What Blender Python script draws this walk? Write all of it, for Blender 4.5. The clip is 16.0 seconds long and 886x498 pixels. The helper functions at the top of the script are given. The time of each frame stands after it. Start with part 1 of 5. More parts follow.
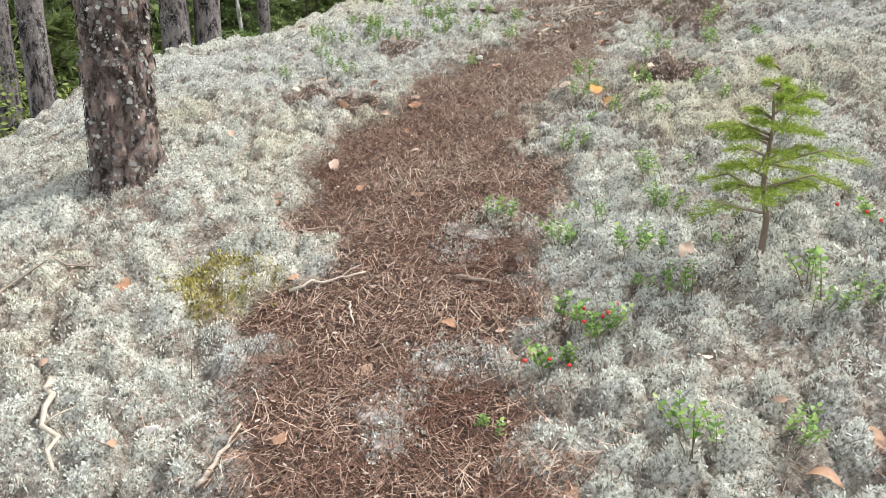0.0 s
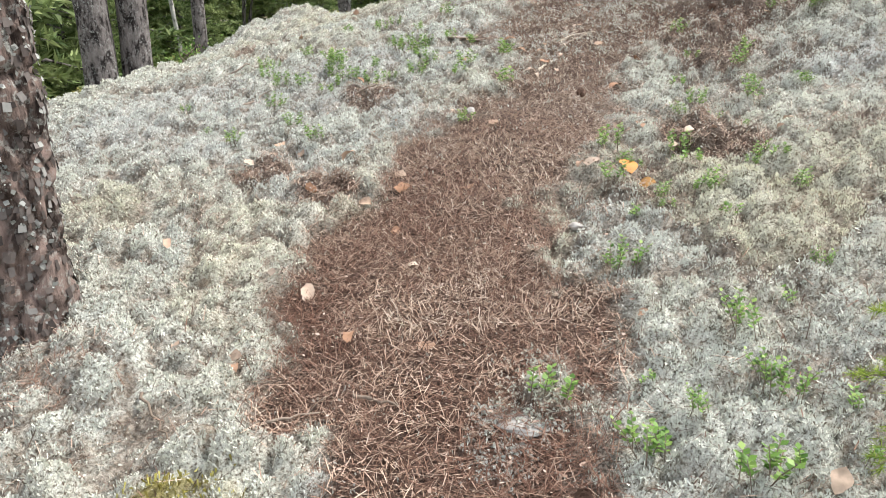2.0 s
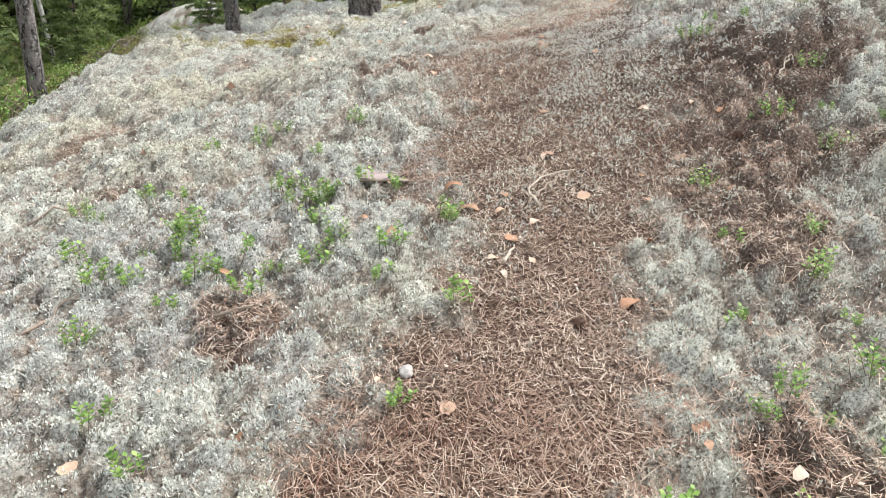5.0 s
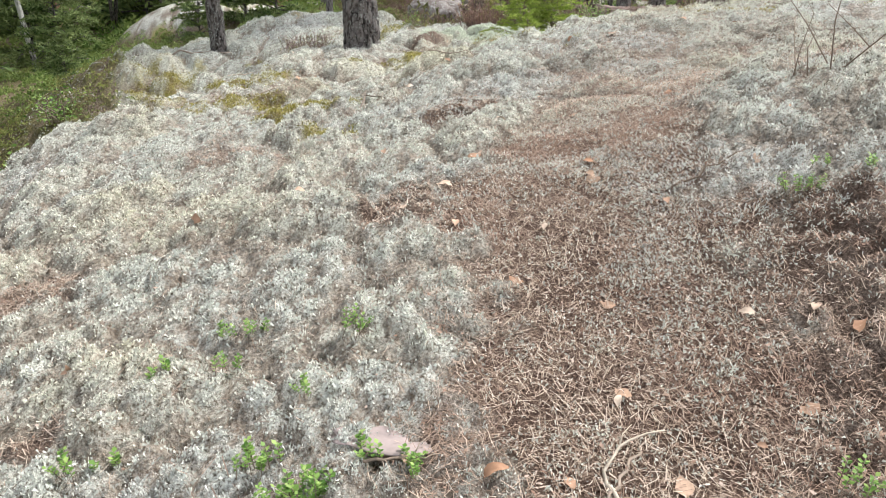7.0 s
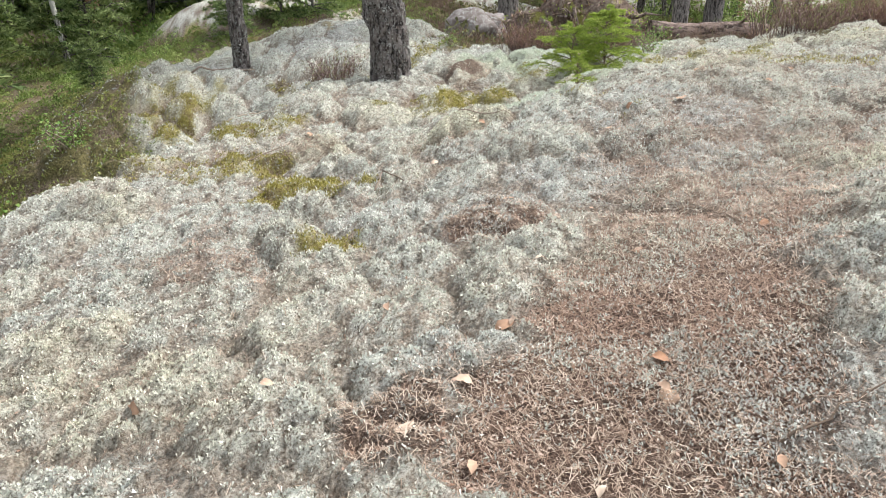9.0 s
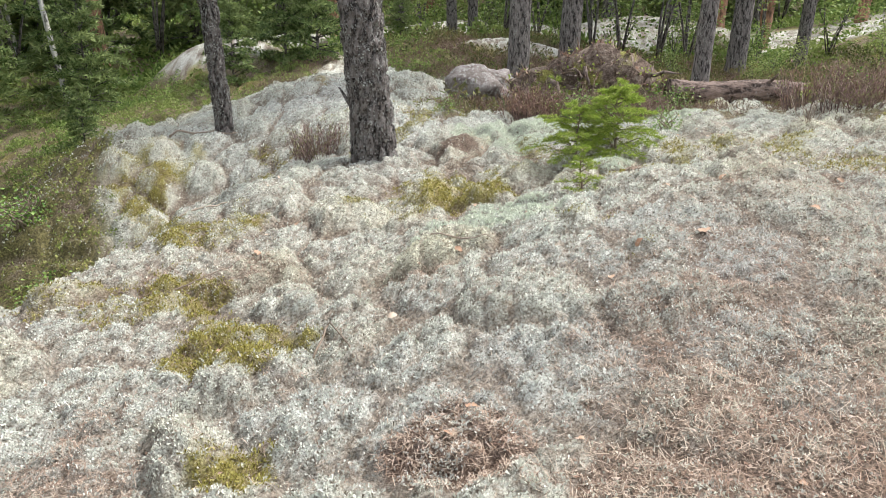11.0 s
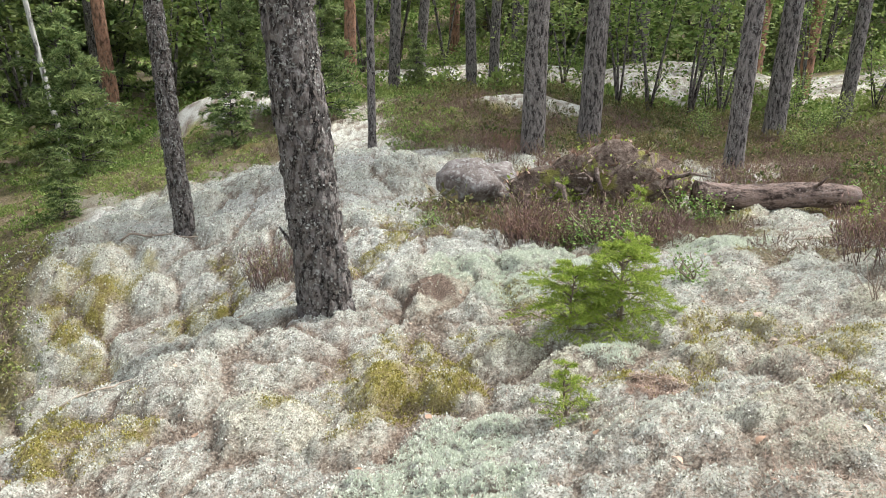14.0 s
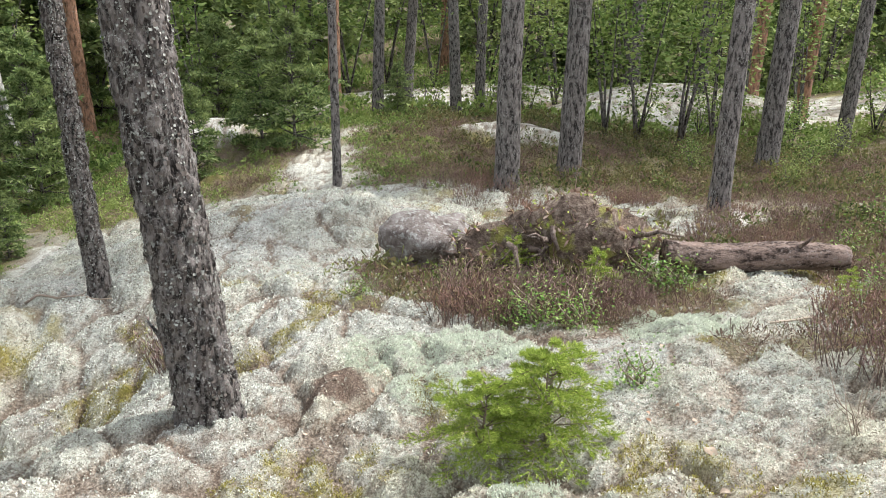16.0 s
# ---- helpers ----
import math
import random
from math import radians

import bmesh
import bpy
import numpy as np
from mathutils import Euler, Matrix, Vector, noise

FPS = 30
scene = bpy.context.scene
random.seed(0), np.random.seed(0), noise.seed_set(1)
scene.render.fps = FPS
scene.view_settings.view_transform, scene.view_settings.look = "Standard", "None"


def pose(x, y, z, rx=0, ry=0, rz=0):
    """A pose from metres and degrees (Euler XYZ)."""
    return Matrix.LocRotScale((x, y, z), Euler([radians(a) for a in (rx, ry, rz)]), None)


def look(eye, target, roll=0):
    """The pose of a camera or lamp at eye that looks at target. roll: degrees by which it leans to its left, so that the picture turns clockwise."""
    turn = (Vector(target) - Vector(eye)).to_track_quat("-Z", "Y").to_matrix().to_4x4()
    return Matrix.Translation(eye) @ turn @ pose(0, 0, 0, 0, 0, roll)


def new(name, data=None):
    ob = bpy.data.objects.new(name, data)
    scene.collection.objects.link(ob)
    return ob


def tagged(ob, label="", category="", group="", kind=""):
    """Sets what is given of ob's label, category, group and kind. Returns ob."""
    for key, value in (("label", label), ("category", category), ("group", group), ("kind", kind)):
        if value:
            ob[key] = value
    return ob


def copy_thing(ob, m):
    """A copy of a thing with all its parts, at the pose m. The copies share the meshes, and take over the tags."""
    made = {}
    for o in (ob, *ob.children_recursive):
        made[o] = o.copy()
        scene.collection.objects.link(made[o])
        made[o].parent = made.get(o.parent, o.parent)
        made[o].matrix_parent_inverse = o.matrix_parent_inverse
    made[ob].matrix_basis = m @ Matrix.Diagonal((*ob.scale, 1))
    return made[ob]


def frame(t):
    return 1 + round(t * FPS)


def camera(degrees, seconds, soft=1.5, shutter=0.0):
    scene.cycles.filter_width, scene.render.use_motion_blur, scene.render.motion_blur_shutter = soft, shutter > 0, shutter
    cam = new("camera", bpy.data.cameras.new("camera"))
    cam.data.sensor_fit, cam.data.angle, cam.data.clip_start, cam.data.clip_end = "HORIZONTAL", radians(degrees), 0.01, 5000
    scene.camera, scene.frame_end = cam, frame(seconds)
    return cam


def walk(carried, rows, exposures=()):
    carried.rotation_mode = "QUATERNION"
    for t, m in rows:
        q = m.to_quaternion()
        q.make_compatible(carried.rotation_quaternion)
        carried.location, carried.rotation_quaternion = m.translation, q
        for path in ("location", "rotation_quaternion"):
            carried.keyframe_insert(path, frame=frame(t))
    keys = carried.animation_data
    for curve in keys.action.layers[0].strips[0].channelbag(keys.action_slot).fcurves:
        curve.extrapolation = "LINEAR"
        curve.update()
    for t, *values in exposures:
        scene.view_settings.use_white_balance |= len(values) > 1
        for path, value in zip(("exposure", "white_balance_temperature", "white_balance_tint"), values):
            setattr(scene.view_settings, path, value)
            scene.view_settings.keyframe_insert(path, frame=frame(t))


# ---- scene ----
cam = camera(59.0, 16.0, soft=0.8)
METRES, EYE, TILT, LEAN, TURN = 8.0, 1.5, -16.0, -1.0, 0.0
ROWS = [
    (0.0, 0.0, 0.0, 0.0, 0.0, 0.0, 0.0),
    (0.5, -0.0015, 0.0197, 0.0138, -0.71, -0.04, 0.32),
    (1.0, -0.0081, 0.0346, 0.0321, -2.0, -0.4, 0.86),
    (1.5, -0.0195, 0.0528, 0.0426, -3.24, -0.93, 1.53),
    (2.0, -0.0191, 0.0784, 0.0556, -3.87, -1.71, 1.96),
    (2.5, -0.0162, 0.0992, 0.0725, -4.14, -2.11, 2.14),
    (3.0, -0.0205, 0.1285, 0.0884, -5.1, -2.35, 2.22),
    (3.5, -0.022, 0.1505, 0.1074, -6.86, -2.29, 2.34),
    (4.0, -0.0162, 0.1792, 0.1252, -8.62, -2.91, 2.45),
    (6.5, -0.0018, 0.304, 0.221, -11.68, -5.24, 2.69),
    (7.0, 0.0037, 0.3313, 0.2436, -11.1, -5.59, 2.76),
    (7.5, 0.0128, 0.3533, 0.2609, -10.23, -5.76, 2.62),
    (8.0, 0.0284, 0.3813, 0.2811, -8.93, -5.98, 2.08),
    (8.5, 0.0329, 0.4027, 0.2932, -8.25, -6.29, 1.7),
    (9.0, 0.0334, 0.4303, 0.3127, -8.03, -6.77, 1.77),
    (9.5, 0.0397, 0.4521, 0.3281, -7.52, -6.97, 1.84),
    (10.0, 0.0529, 0.4797, 0.3466, -6.69, -6.39, 1.78),
    (12.5, 0.1136, 0.6075, 0.4258, -6.28, -4.3, 1.69),
    (13.0, 0.1214, 0.6318, 0.4489, -5.54, -4.14, 1.7),
    (13.5, 0.1323, 0.6552, 0.4603, -4.76, -3.54, 1.54),
    (14.0, 0.1514, 0.6798, 0.4774, -4.06, -3.28, 1.22),
    (14.5, 0.1651, 0.7014, 0.4871, -3.78, -3.37, 1.09),
    (15.0, 0.1794, 0.7276, 0.5038, -3.89, -3.3, 1.09),
    (15.5, 0.1968, 0.7507, 0.5125, -3.89, -3.0, 1.25),
    (16.0, 0.2245, 0.7723, 0.524, -3.76, -2.33, 1.19),
]
walk(cam, [(t, pose(0, 0, EYE, TILT, LEAN, TURN) @ pose(METRES * x, METRES * y, METRES * z, 90 + pitch, roll, yaw)) for t, x, y, z, yaw, pitch, roll in ROWS],
     [(0.0, 0.50), (4.0, 0.54), (8.0, 0.46), (13.0, 0.46), (16.0, 0.58)])

# ---- light ----
world = bpy.data.worlds.new("sky")
scene.world = world
world.use_nodes = True
SUN_UP, SUN_TURN = 52.0, 70.0   # degrees above the horizon; on the right of the walk
wn = world.node_tree.nodes
sky = wn.new("ShaderNodeTexSky")
sky.sky_type, sky.sun_disc = "NISHITA", False
sky.sun_elevation, sky.sun_rotation = radians(SUN_UP), radians(SUN_TURN)
sky.air_density, sky.dust_density = 1.0, 4.0
soften = wn.new("ShaderNodeMixRGB")
soften.inputs[0].default_value = 0.55
soften.inputs[2].default_value = (9.0, 9.2, 9.4, 1)
world.node_tree.links.new(sky.outputs[0], soften.inputs[1])
world.node_tree.links.new(soften.outputs[0], wn["Background"].inputs[0])
wn["Background"].inputs[1].default_value = 0.15
sun = new("sun", bpy.data.lights.new("sun", "SUN"))
sun.data.energy, sun.data.angle, sun.data.color = 3.4, radians(6), (1.0, 0.97, 0.93)
sx, sy = math.sin(radians(SUN_TURN)), math.cos(radians(SUN_TURN))
sun.matrix_world = look((20 * sx, 20 * sy, 20 * math.tan(radians(SUN_UP))), (0, 0, 0))

rng = np.random.default_rng(7)


# ---- materials ----
def noise_stuff(nt, scale, detail=3.0, rough=0.6, kind="noise"):
    t = nt.nodes.new("ShaderNodeTexNoise" if kind == "noise" else "ShaderNodeTexVoronoi")
    t.inputs["Scale"].default_value = scale
    t.inputs["Detail"].default_value = detail
    t.inputs["Roughness"].default_value = rough
    g = nt.nodes.new("ShaderNodeNewGeometry")
    nt.links.new(g.outputs["Position"], t.inputs["Vector"])
    return t.outputs[0]


def ramp(nt, src, stops):
    r = nt.nodes.new("ShaderNodeValToRGB")
    e = r.color_ramp.elements
    while len(e) < len(stops):
        e.new(0.5)
    for el, (p, c) in zip(e, stops):
        el.position, el.color = p, (*c, 1)
    nt.links.new(src, r.inputs[0])
    return r.outputs[0]


def mix(nt, fac, a, b, mode="MIX"):
    m = nt.nodes.new("ShaderNodeMixRGB")
    m.blend_type = mode
    for sock, v in zip(m.inputs, (fac, a, b)):
        if isinstance(v, (int, float)):
            sock.default_value = v
        elif isinstance(v, tuple):
            sock.default_value = (*v, 1)
        else:
            nt.links.new(v, sock)
    return m.outputs[0]


def attr(nt, name):
    a = nt.nodes.new("ShaderNodeAttribute")
    a.attribute_name = name
    return a.outputs["Fac"]


def material(name, rough=0.85):
    m = bpy.data.materials.new(name)
    m.use_nodes = True
    b = m.node_tree.nodes["Principled BSDF"]
    b.inputs["Roughness"].default_value = rough
    b.inputs["Specular IOR Level"].default_value = 0.25
    return m, m.node_tree, b


def bump(nt, b, src, strength=0.5, dist=0.01):
    n = nt.nodes.new("ShaderNodeBump")
    n.inputs["Strength"].default_value, n.inputs["Distance"].default_value = strength, dist
    nt.links.new(src, n.inputs["Height"])
    nt.links.new(n.outputs[0], b.inputs["Normal"])


TONES = [(0.0, (0.93, 0.935, 0.95)), (0.4, (0.97, 0.985, 0.96)), (0.7, (1.0, 0.99, 0.93)), (1.0, (1.0, 0.965, 0.82))]   # bluish, white, cream cushions


def speckled(name, stops, patch=None, rough=0.85, scale=0.9, random_out="Random Per Island", glow_through=0.0, grain=0.0, toned=False):
    """A surface of many small pieces: each piece takes its tone from the ramp, wide patches shift it towards the patch colour."""
    m, nt, b = material(name, rough)
    g = nt.nodes.new("ShaderNodeNewGeometry")
    src = g.outputs[random_out] if random_out == "Random Per Island" else nt.nodes.new("ShaderNodeObjectInfo").outputs["Random"]
    c = ramp(nt, src, stops)
    if patch:
        f = ramp(nt, noise_stuff(nt, scale, 4), [(0.45, (0, 0, 0)), (0.62, (1, 1, 1))])
        c = mix(nt, f, c, mix(nt, 0.6, c, patch))
    if grain:
        f = ramp(nt, noise_stuff(nt, grain, 3), [(0.3, (0.82, 0.82, 0.82)), (0.7, (1.12, 1.12, 1.12))])
        c = mix(nt, 1.0, c, f, "MULTIPLY")
    if toned:
        c = mix(nt, 1.0, c, ramp(nt, attr(nt, "tone"), TONES), "MULTIPLY")
    nt.links.new(c, b.inputs["Base Color"])
    if glow_through:
        t = nt.nodes.new("ShaderNodeBsdfTranslucent")
        nt.links.new(c, t.inputs[0])
        s = nt.nodes.new("ShaderNodeMixShader")
        s.inputs[0].default_value = glow_through
        nt.links.new(b.outputs[0], s.inputs[1])
        nt.links.new(t.outputs[0], s.inputs[2])
        nt.links.new(s.outputs[0], nt.nodes["Material Output"].inputs[0])
    return m


def bark(name, light, dark, pale, scale=30.0, grain_way=(1, 1, 0.35)):
    """Fissured bark: dark clefts, mid-toned plates and pale scurf, drawn out along the trunk."""
    m, nt, b = material(name, 0.92)
    tc = nt.nodes.new("ShaderNodeTexCoord")
    mp = nt.nodes.new("ShaderNodeMapping")
    mp.inputs["Scale"].default_value = grain_way
    nt.links.new(tc.outputs["Object"], mp.inputs[0])

    def noisy(s, d, src):
        n = nt.nodes.new("ShaderNodeTexNoise")
        n.inputs["Scale"].default_value, n.inputs["Detail"].default_value, n.inputs["Roughness"].default_value = s, d, 0.7
        nt.links.new(src, n.inputs["Vector"])
        return n.outputs[0]

    plates = noisy(scale, 7, mp.outputs[0])
    tone = ramp(nt, plates, [(0.34, tuple(k * 0.4 for k in dark)), (0.43, dark), (0.52, light), (0.66, tuple(min(1, k * 1.5) for k in light))])
    scurf = ramp(nt, noisy(scale * 2.4, 6, tc.outputs["Object"]), [(0.53, (0, 0, 0)), (0.60, (1, 1, 1))])
    wide = ramp(nt, noisy(scale * 0.25, 3, tc.outputs["Object"]), [(0.4, (0.15, 0.15, 0.15)), (0.62, (0.85, 0.85, 0.85))])
    c = mix(nt, mix(nt, 1.0, scurf, wide, "MULTIPLY"), tone, pale)
    nt.links.new(c, b.inputs["Base Color"])
    bump(nt, b, plates, 1.0, 0.02)
    return m


LICHEN = speckled("reindeer_lichen", [(0.0, (0.16, 0.13, 0.10)), (0.05, (0.30, 0.265, 0.22)), (0.10, (0.58, 0.58, 0.54)), (0.5, (0.69, 0.70, 0.655)), (1.0, (0.82, 0.83, 0.785))],
                  None, 0.95, glow_through=0.18, grain=9.0, toned=True)
CUSHION = speckled("cushion_lichen", [(0.0, (0.46, 0.50, 0.42)), (0.4, (0.66, 0.71, 0.60)), (1.0, (0.82, 0.86, 0.76))], None, 0.95, glow_through=0.2)
MOSS = speckled("yellow_moss", [(0.0, (0.14, 0.11, 0.03)), (0.5, (0.36, 0.33, 0.085)), (1.0, (0.56, 0.52, 0.20))], None, 0.9, glow_through=0.25)
HEATH = speckled("heather_brown", [(0.0, (0.08, 0.05, 0.04)), (0.5, (0.19, 0.125, 0.095)), (0.75, (0.28, 0.20, 0.155)), (1.0, (0.17, 0.21, 0.08))], (0.25, 0.16, 0.155), 0.9, 0.8)
NEEDLES_DARK = speckled("trodden_pine_needles", [(0.0, (0.03, 0.017, 0.012)), (0.35, (0.11, 0.06, 0.042)), (0.72, (0.34, 0.215, 0.155)), (1.0, (0.72, 0.57, 0.45))],
                        (0.13, 0.06, 0.04), 0.8, 2.2)
NEEDLES = speckled("fallen_pine_needles", [(0.0, (0.07, 0.045, 0.034)), (0.3, (0.24, 0.165, 0.122)), (0.65, (0.46, 0.36, 0.28)), (1.0, (0.70, 0.61, 0.51))],
                   (0.30, 0.19, 0.14), 0.8, 2.2)
BERRY_LEAF = speckled("lingonberry_leaf", [(0.0, (0.08, 0.17, 0.035)), (0.5, (0.19, 0.34, 0.075)), (1.0, (0.36, 0.50, 0.15))], None, 0.5, glow_through=0.3)
SPRUCE = speckled("spruce_needles", [(0.0, (0.15, 0.23, 0.035)), (0.5, (0.33, 0.44, 0.075)), (1.0, (0.54, 0.60, 0.16))], None, 0.6, glow_through=0.3)
SPRUCE_DARK = speckled("dark_spruce_needles", [(0.0, (0.06, 0.10, 0.035)), (0.5, (0.18, 0.26, 0.095)), (1.0, (0.40, 0.47, 0.20))], (0.27, 0.31, 0.13), 0.7, 0.4, glow_through=0.35)
LEAFY = speckled("broad_leaves", [(0.0, (0.07, 0.13, 0.03)), (0.5, (0.18, 0.28, 0.07)), (1.0, (0.36, 0.44, 0.15))], (0.30, 0.34, 0.11), 0.6, 0.5, glow_through=0.35)
# bilberry twice: shade put into the first leaf colour, sun into the second
BILBERRY = speckled("bilberry_leaves_shade_tone", [(0.0, (0.045, 0.06, 0.022)), (0.4, (0.11, 0.14, 0.045)), (0.8, (0.20, 0.24, 0.08)), (1.0, (0.26, 0.17, 0.10))], (0.20, 0.15, 0.08), 0.65, 0.8, glow_through=0.3)
BANK_LEAF = speckled("bilberry_leaves_sun_tone", [(0.0, (0.12, 0.13, 0.04)), (0.4, (0.22, 0.29, 0.075)), (0.8, (0.34, 0.41, 0.12)), (1.0, (0.44, 0.40, 0.16))], (0.36, 0.31, 0.12), 0.6, 0.9, glow_through=0.35)
DRY_LEAF = speckled("dry_leaf", [(0.0, (0.36, 0.20, 0.12)), (0.5, (0.52, 0.36, 0.26)), (1.0, (0.62, 0.50, 0.40))], None, 0.7, random_out="object", grain=60.0)
ORANGE_LEAF = speckled("orange_leaf", [(0.0, (0.55, 0.24, 0.06)), (1.0, (0.62, 0.34, 0.12))], None, 0.6, random_out="object", grain=60.0)
TWIG = speckled("dead_twig", [(0.0, (0.16, 0.12, 0.09)), (1.0, (0.38, 0.31, 0.25))], None, 0.85, random_out="object", grain=90.0)
PALE_STICK = speckled("bleached_stick", [(0.0, (0.42, 0.36, 0.29)), (1.0, (0.56, 0.49, 0.40))], None, 0.8, random_out="object", grain=70.0)
BERRY = speckled("red_berry", [(0.0, (0.55, 0.02, 0.02)), (1.0, (0.7, 0.05, 0.04))], None, 0.25)
PINE_BARK = bark("pine_bark", (0.185, 0.137, 0.118), (0.055, 0.04, 0.034), (0.36, 0.37, 0.34), 17.0)
BARK_SCALE = speckled("bark_scales", [(0.0, (0.035, 0.028, 0.025)), (0.5, (0.10, 0.083, 0.075)), (0.85, (0.17, 0.15, 0.138)), (1.0, (0.27, 0.27, 0.255))], None, 0.92, grain=70.0)
GREY_BARK = bark("grey_bark", (0.155, 0.138, 0.132), (0.026, 0.021, 0.02), (0.38, 0.39, 0.37), 24.0)
RED_BARK = bark("red_pine_bark", (0.33, 0.18, 0.12), (0.16, 0.09, 0.06), (0.34, 0.28, 0.24), 14.0)
BIRCH_BARK = bark("birch_bark", (0.46, 0.45, 0.42), (0.07, 0.065, 0.06), (0.55, 0.54, 0.51), 7.0)
LICHEN_FLAKE = speckled("bark_lichen", [(0.0, (0.16, 0.165, 0.15)), (0.5, (0.29, 0.30, 0.28)), (1.0, (0.46, 0.47, 0.44))], None, 0.95)

# rock with crusts of grey lichen
ROCK, nt, b = material("granite_rock", 0.9)
c = ramp(nt, noise_stuff(nt, 9.0, 6, 0.7), [(0.3, (0.07, 0.05, 0.045)), (0.5, (0.18, 0.155, 0.145)), (0.7, (0.32, 0.30, 0.29))])
c = mix(nt, ramp(nt, noise_stuff(nt, 26.0, 4), [(0.54, (0, 0, 0)), (0.62, (1, 1, 1))]), c, (0.33, 0.33, 0.315))
nt.links.new(c, b.inputs["Base Color"])
bump(nt, b, noise_stuff(nt, 40.0, 6), 0.7, 0.02)

# ground: litter soil on the path, pale lichen felt, yellow moss and green heath by cover
GROUND, nt, b = material("forest_floor", 0.97)
fine, mid, humus = noise_stuff(nt, 130.0, 3, 0.8), noise_stuff(nt, 9.0, 5), noise_stuff(nt, 3.0, 4)
felt = ramp(nt, fine, [(0.36, (0.15, 0.12, 0.092)), (0.43, (0.42, 0.41, 0.37)), (0.52, (0.67, 0.675, 0.63)), (0.62, (0.80, 0.80, 0.75))])
felt = mix(nt, 1.0, felt, ramp(nt, noise_stuff(nt, 38.0, 4, 0.7), [(0.36, (0.42, 0.40, 0.37)), (0.46, (0.88, 0.88, 0.87)), (0.6, (1.08, 1.08, 1.08))]), "MULTIPLY")
felt = mix(nt, ramp(nt, mid, [(0.33, (1, 1, 1)), (0.42, (0, 0, 0))]), felt, mix(nt, 0.4, felt, (0.30, 0.20, 0.14)))
felt = mix(nt, 1.0, felt, ramp(nt, attr(nt, "tone"), TONES), "MULTIPLY")
soil = ramp(nt, fine, [(0.36, (0.035, 0.022, 0.017)), (0.5, (0.14, 0.09, 0.068)), (0.68, (0.38, 0.29, 0.235))])
soil = mix(nt, ramp(nt, humus, [(0.45, (0, 0, 0)), (0.6, (1, 1, 1))]), soil, mix(nt, 0.65, soil, (0.06, 0.035, 0.025)))
green = ramp(nt, noise_stuff(nt, 45.0, 5, 0.75), [(0.36, (0.035, 0.030, 0.018)), (0.5, (0.12, 0.11, 0.045)), (0.62, (0.25, 0.22, 0.10))])
gold = ramp(nt, fine, [(0.3, (0.12, 0.09, 0.035)), (0.5, (0.29, 0.25, 0.075)), (0.7, (0.48, 0.43, 0.16))])
c = mix(nt, attr(nt, "heath"), felt, green)
c = mix(nt, attr(nt, "moss"), c, gold)
# furrows darkened: brown litter and stems, with shade put into the colour
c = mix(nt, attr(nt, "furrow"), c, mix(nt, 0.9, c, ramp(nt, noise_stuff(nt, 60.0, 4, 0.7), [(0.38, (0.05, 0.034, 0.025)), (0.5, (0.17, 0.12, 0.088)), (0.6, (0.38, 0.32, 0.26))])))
c = mix(nt, attr(nt, "bare"), c, soil)
nt.links.new(c, b.inputs["Base Color"])
bump(nt, b, noise_stuff(nt, 55.0, 5, 0.75), 1.0, 0.02)

# ---- lie of the land ----
LEVEL, ACROSS, ALONG = -0.00, 1.74, 1.40
HILLS = [
    (3.2, 33.5, 3.0, -0.45),
    (4.65, 12.85, 0.75, 0.15),
    (-9, 2, 6, -1.06),
    (9, 4, 6, 0.79),
    (-9, 14, 6, -1.36),
    (9, 14, 6, -1.13),
    (-5, 6, 3, 0.59),
    (5, 9, 3, 0.23),
    (-4, 12, 3, 0.23),
    (4.5, 14.5, 3, -0.34),
    (-4.5, 18, 3.5, 0.14),
    (1, 18, 3.5, -0.26),
    (6, 20, 4, -1.07),
    (-7, 26, 6, -0.34),
    (1, 27, 5, -0.49),
    (9, 28, 5, -2.02),
    (-14, 36, 9, 0.19),
    (2, 38, 8, -0.91),
    (15, 38, 9, -3.09),
    (2, 0, 3, 0.12),
    (-3, 0, 3, 0.3),
    (-0.6, 11.5, 0.8, -0.61),
    (-0.2, 12.4, 0.7, -0.22),
    (0.7, 11.6, 0.7, -0.16),
    (-0.8, 13.9, 0.9, -0.19),
    (1.8, 14.0, 0.9, 0.1),
    (3.3, 11.0, 0.9, 0.04),
    (3.6, 14.1, 1.2, 0.19),
    (12, 21, 4.5, -1.48),
    (14, 26, 4.0, -0.75),
    (5.5, 30, 3.0, -0.99),
    (-1.4, 5.2, 0.8, -0.01),
    (0.6, 15.6, 1.2, 0.04),
]
KNOLLS = [
    (0.46, 0.09, 0.2, -0.05, 0.18),
    (0.35, 0.37, 0.07, 0.21, 0.1),
    (0.51, 0.25, 0.34, -0.01, 0.17),
    (0.51, 0.21, 0.38, 0.16, 0.53),
    (0.12, 0.3, 0.24, 0.21, -0.01),
    (0.24, 0.53, -0.03, 0.31, 0.22),
    (-0.11, 0.25, 0.21, -0.06, 0.02),
    (-0.41, 0.03, 0.49, -0.05, 0.13),
    (0.36, -0.1, 0.07, 0.35, -0.02),
    (0.61, 0.21, 0.42, -0.08, -0.01),
]
KNOLL_X, KNOLL_Y = (-2.1, -1.0, 0.1, 1.2, 2.4), tuple(1.2 + 1.4 * k for k in range(10))
